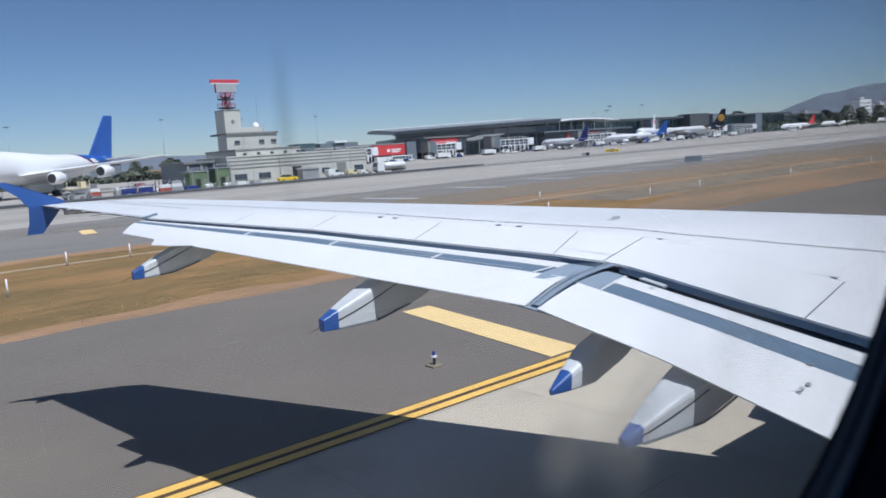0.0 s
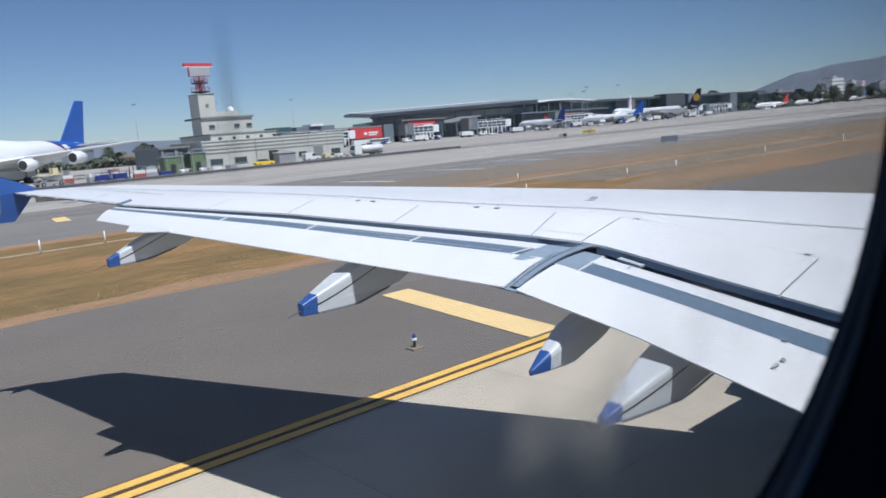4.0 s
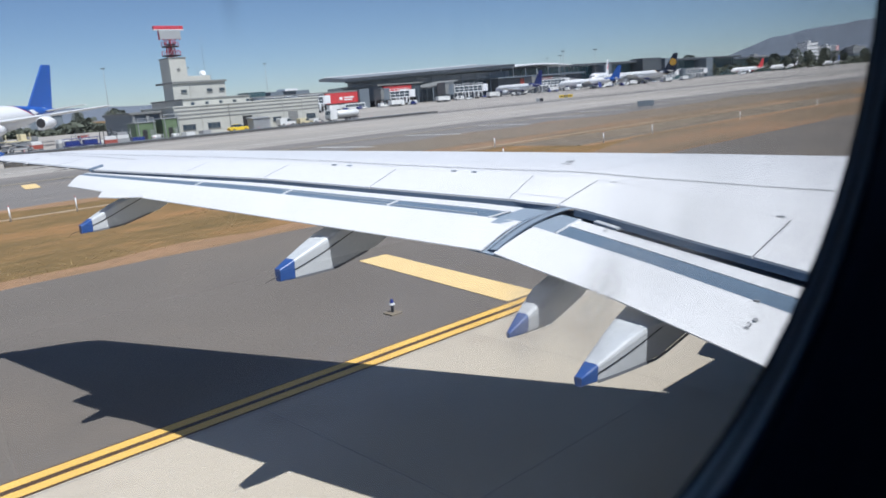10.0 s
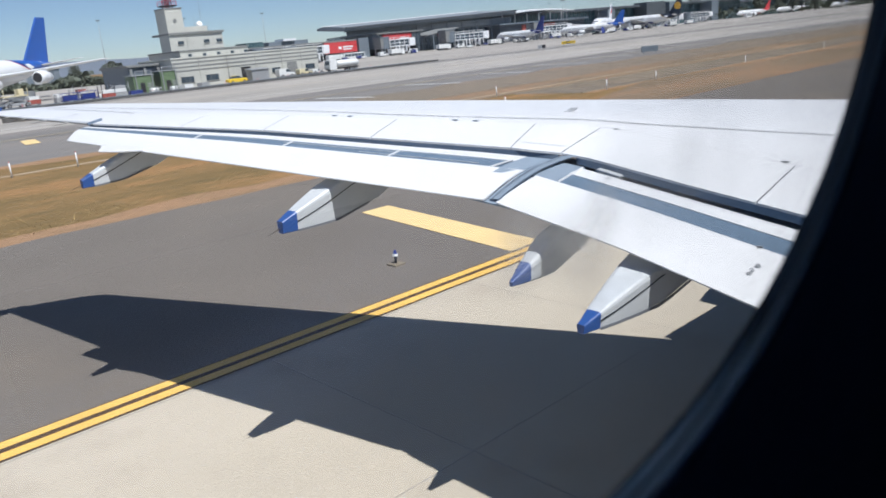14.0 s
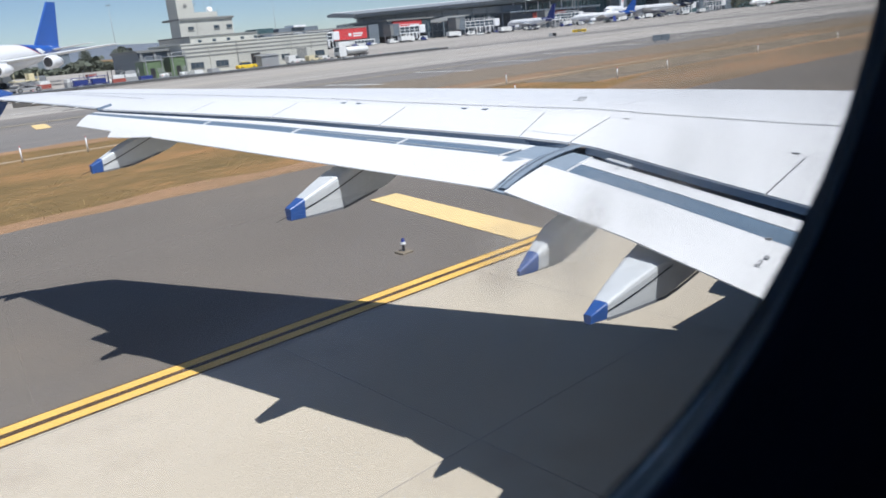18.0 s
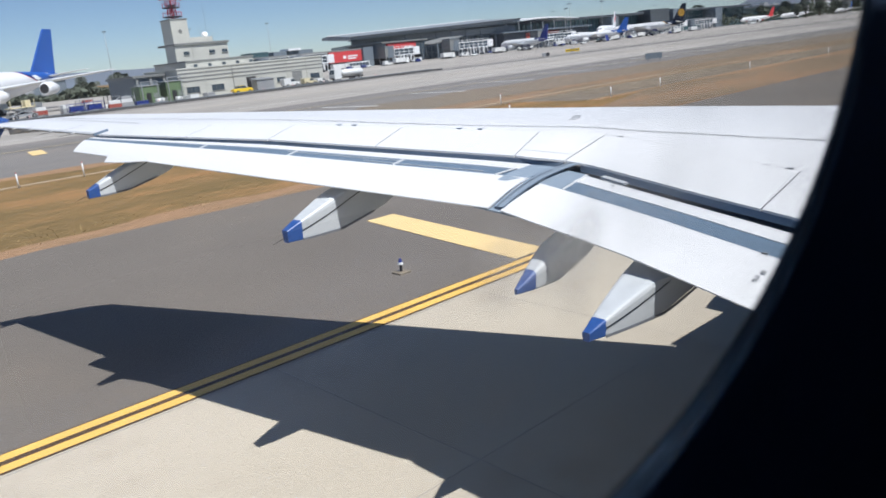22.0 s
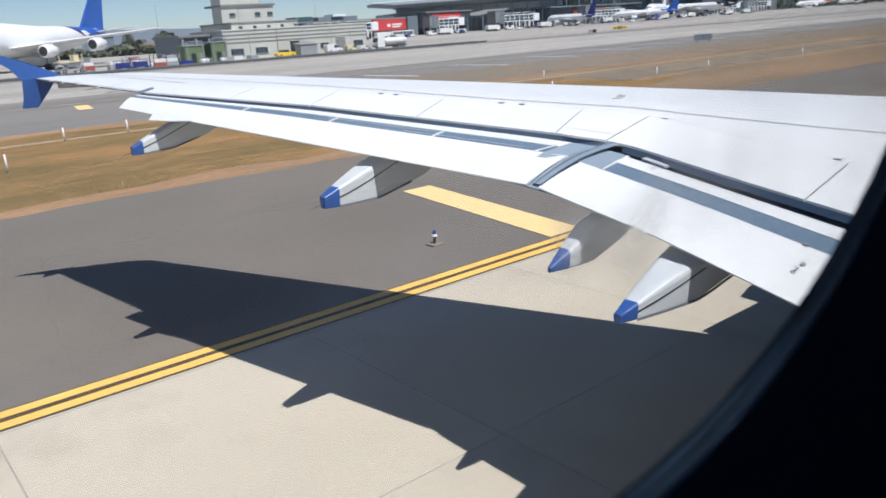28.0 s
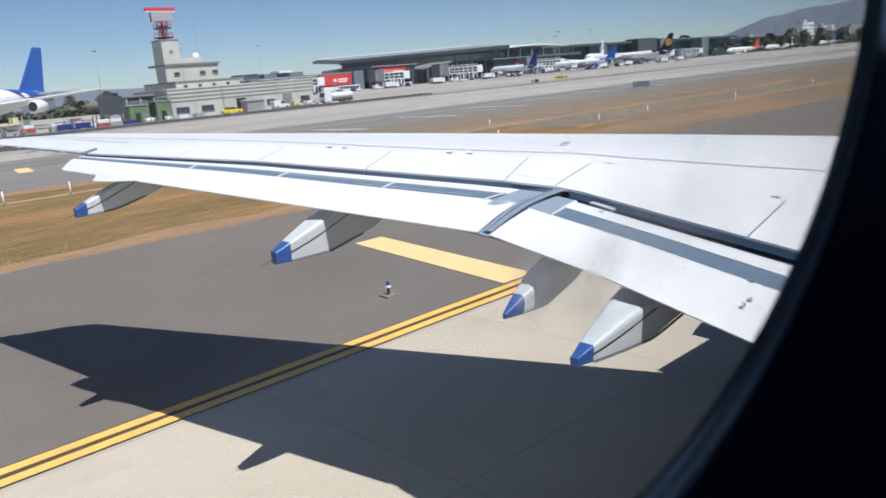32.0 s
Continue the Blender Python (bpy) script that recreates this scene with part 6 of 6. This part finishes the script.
def truss_bridge(at, turn, L_, label):
    """White glazed jet bridge on legs with a grey rotunda."""
    root = thing("jet_bridge", label, "jet bridge", at, turn, "jet bridges")
    rot = part("rotunda", tube(bm_new(), (0, 0, 3.2), (0, 0, 8.6), 2.7, n=14), M_TERMGREY, root, "grey round rotunda")
    part("rotunda_leg", tube(bm_new(), (0, 0, 0), (0, 0, 3.2), 0.7, n=10), M_TERMGREY, rot)
    tun = part("tunnel_floor", box((2.4, -1.6, 3.9), (L_, 1.6, 4.3), 0.03), M_WHITE, root, "white tunnel")
    part("tunnel_roof", box((2.4, -1.7, 6.9), (L_, 1.7, 7.3), 0.05), M_WHITE, tun)
    part("tunnel_glass", box((2.6, -1.4, 4.3), (L_ - 0.2, 1.4, 6.9)), M_GLASSDARK, tun)
    n = max(4, int(L_ / 3.0))
    for sy in (-1.55, 1.55):
        for k in range(n + 1):
            x = lerp(2.6, L_ - 0.2, k / n)
            part("tunnel_post", box((x - 0.11, sy - 0.12, 4.3), (x + 0.11, sy + 0.12, 6.9)), M_WHITE, tun)
        part("tunnel_rail", box((2.5, sy - 0.1, 5.4), (L_, sy + 0.1, 5.65)), M_WHITE, tun)
    for x in (L_ * 0.55, L_ * 0.85):
        leg = part("drive_leg", box((x - 0.3, -1.9, 0.8), (x + 0.3, -1.4, 4.0)), M_WHITE, root)
        part("drive_leg", box((x - 0.3, 1.4, 0.8), (x + 0.3, 1.9, 4.0)), M_WHITE, root)
        part("cross_beam", box((x - 0.25, -1.9, 0.9), (x + 0.25, 1.9, 1.4)), M_VEHGREY, leg)
        for sy in (-1.2, 1.2):
            part("bogie_wheel", tube(bm_new(), (x, sy - 0.25, 0.5), (x, sy + 0.25, 0.5), 0.5, n=12), M_DARK, leg)
    for sy in (-1.5, 1.5):
        for k in range(4):
            x = lerp(L_ * 0.2, L_ * 0.98, k / 3)
            part("lattice_post", box((x - 0.14, sy - 0.14, 0), (x + 0.14, sy + 0.14, 4.0)), M_WHITE, root)
        bm = bm_new()
        for k in range(3):
            beam(bm, (lerp(L_ * 0.2, L_ * 0.98, k / 3), sy, 0.6), (lerp(L_ * 0.2, L_ * 0.98, (k + 1) / 3), sy, 3.7), 0.12, 0.12)
        part("lattice_brace", bm, M_WHITE, root)
    for sy in (-1.6, 1.6):
        part("roof_rail", box((2.6, sy - 0.06, 8.2), (L_, sy + 0.06, 8.32)), M_WHITE, tun)
        for k in range(6):
            x = lerp(2.7, L_ - 0.1, k / 5)
            part("roof_rail_post", box((x - 0.05, sy - 0.05, 7.3), (x + 0.05, sy + 0.05, 8.2)), M_WHITE, tun)
    part("cab", box((L_, -2.0, 3.7), (L_ + 3.2, 2.0, 7.5), 0.2), M_WHITE, root, "white docking cab")
    st = part("service_stair", prism(bm_new(), [(x, 1.8, z) for x, z in ((L_ - 3.6, 0.2), (L_ - 3.0, 0.2), (L_ + 0.6, 4.0), (L_, 4.0))], (0, 1.0, 0)), M_STEEL, root)
    return root


# grey holding boxes on legs from which the bridges spring
for x, y, w, h in ((241.5, 300, 5.5, 8.6), (281.5, 296, 6.5, 9.3), (350.5, 295, 6.0, 9.6)):
    root = thing("bridge_hub", "square grey bridge hub on steel legs at the terminal", "building", (x, y, 0), 0, "bridge hubs")
    hub = part("body", box((0, 0, 3.6), (w, 6, h), 0.08), M_BANDGREY, root)
    part("hub_roof", box((-0.2, -0.2, h), (w + 0.2, 6.2, h + 0.35)), M_TERMGREY, hub)
    part("hub_door", box((w * 0.3, -0.05, 3.8), (w * 0.7, 0.02, 6.4)), M_TERMGREY, hub)
    for lx in (0.3, w - 0.7):
        for ly in (0.3, 5.3):
            part("leg", box((lx, ly, 0), (lx + 0.4, ly + 0.4, 3.6)), M_STEEL, root)
for x, y, L_, a in ((172, 297, 15, -12), (190, 300, 15, -10), (245, 302, 14, -8), (286, 298, 20, -14), (355, 297, 22, -12), (506, 312, 20, -20), (560, 318, 20, -20), (455, 312, 16, -16)):
    truss_bridge((x, y, 0), a, L_, "white glazed jet bridge on legs at the terminal")

# equipment along the terminal stands
rv = random.Random(8)
for k in range(66):
    x = 158 + k * 5.4 + rv.uniform(-2.5, 2.5)
    y = rv.uniform(276, 293) if x < 290 else rv.uniform(262, 292) if x < 400 else rv.uniform(268, 300)
    c = k % 6
    if c == 0:
        van((x, y, 0), rv.choice((0, 180, 20)), 4.8, 1.9, 2.1, M_VEHWHITE, "white service van on a terminal stand")
    elif c == 1:
        truck((x, y, 0), rv.choice((0, 180)), M_VEHWHITE, "white catering truck on a terminal stand", "catering_truck", 8)
    elif c == 2:
        cart((x, y, 0), rv.uniform(-15, 15), M_VEHGREY, "grey baggage cart on a terminal stand")
    elif c == 3:
        van((x, y, 0), rv.choice((0, 180)), 3.4, 1.7, 1.5, M_VEHGREY, "low grey tug on a terminal stand", "tow_tug", 0.6)
    elif c == 4:
        cart((x, y, 0), rv.uniform(-15, 15), M_CARTBLUE, "blue baggage cart on a terminal stand")
    else:
        car((x, y, 0), rv.choice((0, 180)), M_VEHWHITE, "small white airport car on a terminal stand")
stairs((364, 256, 0), 40, "blue and white boarding stairs at a parked airliner", M_CARTBLUE)
bus((210, 288, 0), 0, "white apron bus waiting by the terminal pier")
bus((600, 290, 0), 5, "white apron bus on the far apron")

# ---- signs ----
def guidance_sign(at, turn, label, cells):
    root = thing("guidance_sign", label, "sign", at, turn, "taxiway signs")
    x = 0
    for w, m, tx in cells:
        f = part("panel", box((x, 0, 0.35), (x + w, 0.25, 1.15), 0.02), m, root)
        if tx is not None:
            part("sign_bar", box((x + w * 0.2, -0.012, 0.6), (x + w * 0.8, -0.002, 0.9)), tx, f)
        x += w + 0.04
    for k in (0.15, 0.85):
        part("leg", box((x * k - 0.06, 0.05, 0), (x * k + 0.06, 0.2, 0.36)), M_STEEL, root)
guidance_sign((183, 144, 0), -30, "yellow and black taxiway guidance sign on short legs", ((1.5, M_CARYELLOW, M_DARK), (1.2, M_DARK, M_CARYELLOW), (1.5, M_CARYELLOW, M_DARK)))
guidance_sign((158, 132, 0), -40, "small dark taxiway sign seen from behind", ((1.0, M_VEHGREY, None), (0.9, M_DARK, None)))
guidance_sign((99, 63.5, 0), -40, "dark grey backed taxiway sign near the verge", ((1.2, M_TERMGREY, None), (1.2, M_TERMGREY, None)))

# ---- floodlight masts ----
def mast(at, h, label, heads=4):
    root = thing("floodlight_mast", label, "light mast", at, 0, "floodlight masts")
    part("pole", tube(bm_new(), (0, 0, 0), (0, 0, h), 0.22, 0.08, 8), M_STEEL, root, smooth=True)
    part("crown_ring", tube(bm_new(), (0, 0, h), (0, 0, h + 0.25), 0.8, n=12), M_VEHGREY, root)
    for k in range(heads):
        a = k * math.tau / heads + 0.4
        x, y = 0.95 * math.cos(a), 0.95 * math.sin(a)
        part("floodlight", box((x - 0.3, y - 0.25, h - 0.15), (x + 0.3, y + 0.25, h + 0.3), 0.05), M_DARK, root)
for x, y, h in ((333, 276, 14), (-4, 165, 7), (150, 410, 30), (205, 430, 30), (250, 420, 30), (395, 306, 24), (384, 300, 21), (420, 300, 24), (20, 350, 32), (520, 420, 26), (640, 400, 24), (75, 400, 28)):
    mast((x, y, 0), h, "tall grey floodlight mast with a ring of lamps")

# ---- cargo sheds, far left ----
def shed(at, w, d, h, m, roof, label):
    root = thing("cargo_shed", label, "shed", at, 0, "sheds")
    b = part("wall", box((0, 0, 0), (w, d, h), 0.05), m, root)
    part("roof", prism(bm_new(), [(-0.4, -0.4, h), (-0.4, d / 2, h + 1.6), (-0.4, d + 0.4, h)], (w + 0.8, 0, 0)), roof, root)
    for k in range(int(w / 7)):
        part("door", box((2 + k * 7, -0.06, 0), (6 + k * 7, 0.03, h * 0.7)), M_VEHGREY, b)
shed((-120, 330, 0), 70, 30, 7, M_BANDGREY, M_RUST, "long cargo shed with rust red roof")
shed((-40, 345, 0), 60, 30, 6.5, M_VEHGREY, M_JETGREY, "grey cargo shed with pale roof")
shed((60, 372, 0), 55, 24, 8, M_TERMGREY, M_TERMDARK, "dark grey hangar behind the cargo apron")
shed((-75, 190, 0), 26, 10, 4, M_RUST, M_RUST, "red painted site shed on the cargo apron")

# ---- distance: trees, blocks, hills ----
def tree(at, h, seed):
    r = random.Random(seed)
    root = thing("tree", "dark green broad tree far across the airfield", "tree", at, 0, "far trees")
    tr = bm_new()
    tube(tr, (0, 0, 0), (0, 0, h * 0.45), h * 0.035, h * 0.02, 6)
    for k in range(4):
        a = r.uniform(0, 6.28)
        tube(tr, (0, 0, h * 0.35), (math.cos(a) * h * 0.25, math.sin(a) * h * 0.25, h * 0.68), h * 0.016, h * 0.006, 5)
    part("trunk", tr, M_BARK, root)
    vs, fs = [], []
    for k in range(420):
        a, rr, z = r.uniform(0, 6.28), r.random() ** 0.5, r.uniform(0.3, 1)
        w = h * 0.42 * math.sin(math.pi * min(1, (z - 0.22) * 1.15)) ** 0.7 * (0.8 + 0.4 * noise.noise(Vector((a, z * 3, seed))))
        c = Vector((math.cos(a) * rr * w, math.sin(a) * rr * w, z * h))
        s = h * r.uniform(0.03, 0.07)
        u = Vector((r.uniform(-1, 1), r.uniform(-1, 1), r.uniform(-1, 1))).normalized()
        v = u.orthogonal()
        n = len(vs)
        vs += [c - u * s, c + v * s * 0.6, c + u * s, c - v * s * 0.6]
        fs.append((n, n + 1, n + 2, n + 3))
    me = bpy.data.meshes.new("crown")
    me.from_pydata(vs, [], fs)
    me.materials.append(M_LEAF)
    c = new("crown", me)
    c.parent = root
    return root
protos = [tree((20 + k * 9, 415, 0), 8 + k, 50 + k) for k in range(4)]
rt = random.Random(5)
for k in range(60):
    if k < 30:
        q = (-60 + k * 8.5 + rt.uniform(-3, 3), 405 + rt.uniform(0, 35), 0)
        s = rt.uniform(0.8, 1.25)
    else:
        q = (640 + (k - 30) * 22 + rt.uniform(-8, 8), 330 + rt.uniform(-40, 60) - (k - 30) * 2, 0)
        s = rt.uniform(1.1, 1.9)
    o = copy_thing(protos[k % 4], pose(*q, 0, 0, rt.uniform(0, 360)))
    o.scale = (s, s, s)


def block(at, w, d, h, m, label, rows_, cols_):
    root = thing("far_block", label, "building", at, -20, "far apartment blocks")
    b = part("wall", box((0, 0, 0), (w, d, h), 0.1), m, root)
    part("roof", box((-0.3, -0.3, h), (w + 0.3, d + 0.3, h + 0.8)), M_VEHGREY, root)
    part("stair_head", box((w * 0.4, d * 0.3, h + 0.8), (w * 0.6, d * 0.7, h + 3.5)), m, root)
    for i in range(rows_):
        for j in range(cols_):
            x, z = (j + 0.25) * w / cols_, 2 + i * (h - 3) / rows_
            part("window", box((x, -0.06, z), (x + w / cols_ * 0.5, 0.03, z + (h - 3) / rows_ * 0.45)), M_GLASSDARK, b)
rb = random.Random(3)
for x, y, w, h, m in ((1180, 470, 22, 34, M_WHITE), (1290, 500, 26, 27, M_FARBLD), (1345, 505, 16, 30, M_WHITE), (1420, 490, 30, 26, M_FARBLD), (1060, 500, 34, 20, M_FARBLD), (1530, 470, 40, 22, M_FARBLD), (1650, 440, 50, 24, M_TERMGREY), (980, 480, 40, 16, M_TERMGREY), (1800, 430, 60, 30, M_FARBLD), (1250, 430, 70, 14, M_TERMGREY), (2000, 400, 60, 26, M_TERMGREY), (900, 420, 60, 12, M_TERMGREY)):
    block((x, y, 0), w, 18, h, m, "pale apartment block in the haze beyond the airfield", 6, 5)


def ridge(name, label, az0, az1, dist, depth, heights):
    """A wooded ridge along an arc round the airfield, with an uneven skyline."""
    bm = bm_new()
    rows_ = []
    n = 60
    for j, (dd, hh) in enumerate(((0, 0.0), (0.3, 0.55), (0.6, 1.0), (1.0, 0.0))):
        row = []
        for i in range(n + 1):
            f = i / n
            az = radians(lerp(az0, az1, f))
            r_ = dist + depth * dd
            h = table(f, heights) * hh * (1 + 0.10 * noise.noise(Vector((f * 18, j, 1))) + 0.04 * noise.noise(Vector((f * 70, j, 4))))
            row.append(bm.verts.new((math.sin(az) * r_, math.cos(az) * r_, h - 1)))
        rows_.append(row)
    for a, b in zip(rows_, rows_[1:]):
        for i in range(n):
            bm.faces.new((a[i], a[i + 1], b[i + 1], b[i]))
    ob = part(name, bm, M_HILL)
    tagged(ob, label, "hill", kind="structure")
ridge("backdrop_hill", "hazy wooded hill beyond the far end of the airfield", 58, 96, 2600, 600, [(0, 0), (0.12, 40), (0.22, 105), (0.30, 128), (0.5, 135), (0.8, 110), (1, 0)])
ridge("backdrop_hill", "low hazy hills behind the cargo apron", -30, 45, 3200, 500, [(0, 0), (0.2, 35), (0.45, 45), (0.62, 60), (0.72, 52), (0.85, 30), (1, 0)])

# belts of trees and scrub along the far fence
def belt(seed, x0, x1, y0, slope, depth, height, count, label):
    r = random.Random(seed)
    vs, fs = [], []
    for _ in range(count):
        x = r.uniform(x0, x1)
        y = y0 + slope * (x - x0) + r.uniform(0, depth)
        hh = height * (0.55 + 0.5 * noise.noise(Vector((x * 0.02, seed, 0))) + 0.3 * noise.noise(Vector((x * 0.09, seed, 3))))
        c = Vector((x, y, max(0.4, hh) * r.random() ** 0.6))
        s = r.uniform(0.8, 2.0)
        u = Vector((r.uniform(-1, 1), r.uniform(-1, 1), r.uniform(-0.6, 0.6))).normalized()
        v = u.cross(Vector((r.uniform(-1, 1), r.uniform(-1, 1), r.uniform(-1, 1)))).normalized()
        n = len(vs)
        vs += [c - u * s, c + v * s * 0.7, c + u * s, c - v * s * 0.7]
        fs.append((n, n + 1, n + 2, n + 3))
    me = bpy.data.meshes.new("tree_belt")
    me.from_pydata(vs, [], fs)
    me.materials.append(M_LEAF)
    tagged(new("tree_belt", me), label, "trees", kind="stuff")
belt(1, 660, 2300, 345, 0.05, 60, 15, 16000, "dark belt of trees along the far airfield fence")
belt(3, 15, 175, 318, 0.0, 14, 5, 3000, "dark scrub and trees behind the cargo apron")
belt(2, -260, 150, 430, 0.0, 30, 9, 7000, "low belt of trees behind the cargo sheds")

# scaffold tower with checkered head beside the far fence
sc_ = thing("checkered_tower", "steel lattice tower with red and white checkered head", "tower", (560, 205, 0))
for sx in (-2.2, 2.2):
    for sy in (-2.2, 2.2):
        part("leg", tube(bm_new(), (sx, sy, 0), (sx * 0.7, sy * 0.7, 12), 0.16, n=6), M_STEEL, sc_)
for z in (2.5, 5.5, 8.5):
    for a_ in range(4):
        q = 2.2 - z * 0.055
        p0 = [(-q, -q), (q, -q), (q, q), (-q, q)][a_]
        p1 = [(q, -q), (q, q), (-q, q), (-q, -q)][a_]
        part("brace", tube(bm_new(), (*p0, z - 1.4), (*p1, z + 1.2), 0.08, n=5), M_STEEL, sc_)
for i in range(4):
    for j in range(3):
        part("check_panel", box((-2.4 + i * 1.2, -2.0, 11.6 + j * 1.2), (-1.2 + i * 1.2, -1.9, 12.8 + j * 1.2)), M_RED if (i + j) % 2 else M_WHITE, sc_)
part("head_box", box((-2.4, -1.88, 11.6), (2.4, 1.9, 15.2), 0.05), M_WHITE, sc_)

# service road edge with traffic cones along the apron
cone_first = thing("traffic_cone", "orange traffic cone with white band on the apron", "cone", (60, 143.5, 0), 0, "cones")
part("base", box((-0.2, -0.2, 0), (0.2, 0.2, 0.05), 0.01), M_DARK, cone_first)
part("body", tube(bm_new(), (0, 0, 0.05), (0, 0, 0.75), 0.16, 0.03, 12), M_RED, cone_first)
part("band", tube(bm_new(), (0, 0, 0.38), (0, 0, 0.52), 0.105, 0.085, 12), M_WHITE, cone_first)
for k in range(12):
    copy_thing(cone_first, pose(30 + k * 7.5, 143.5 + 0.4 * (k % 3), 0))

# low dark kerb along the service road in front of the cream building
road_kerb = thing("service_road_kerb", "long low dark kerb along the apron service road", "kerb", kind="structure")
for yy in (136.0, 139.5):
    stone = mesh_of("kerb_stone", box((0.04, -0.25, -0.02), (5.96, 0.25, 0.42), 0.03), M_TERMGREY if yy > 138 else M_KERB)
    for i in range(26):
        q = new("kerb_stone", stone)
        q.parent = road_kerb
        q.location = (-30 + 6 * i, yy, 0)
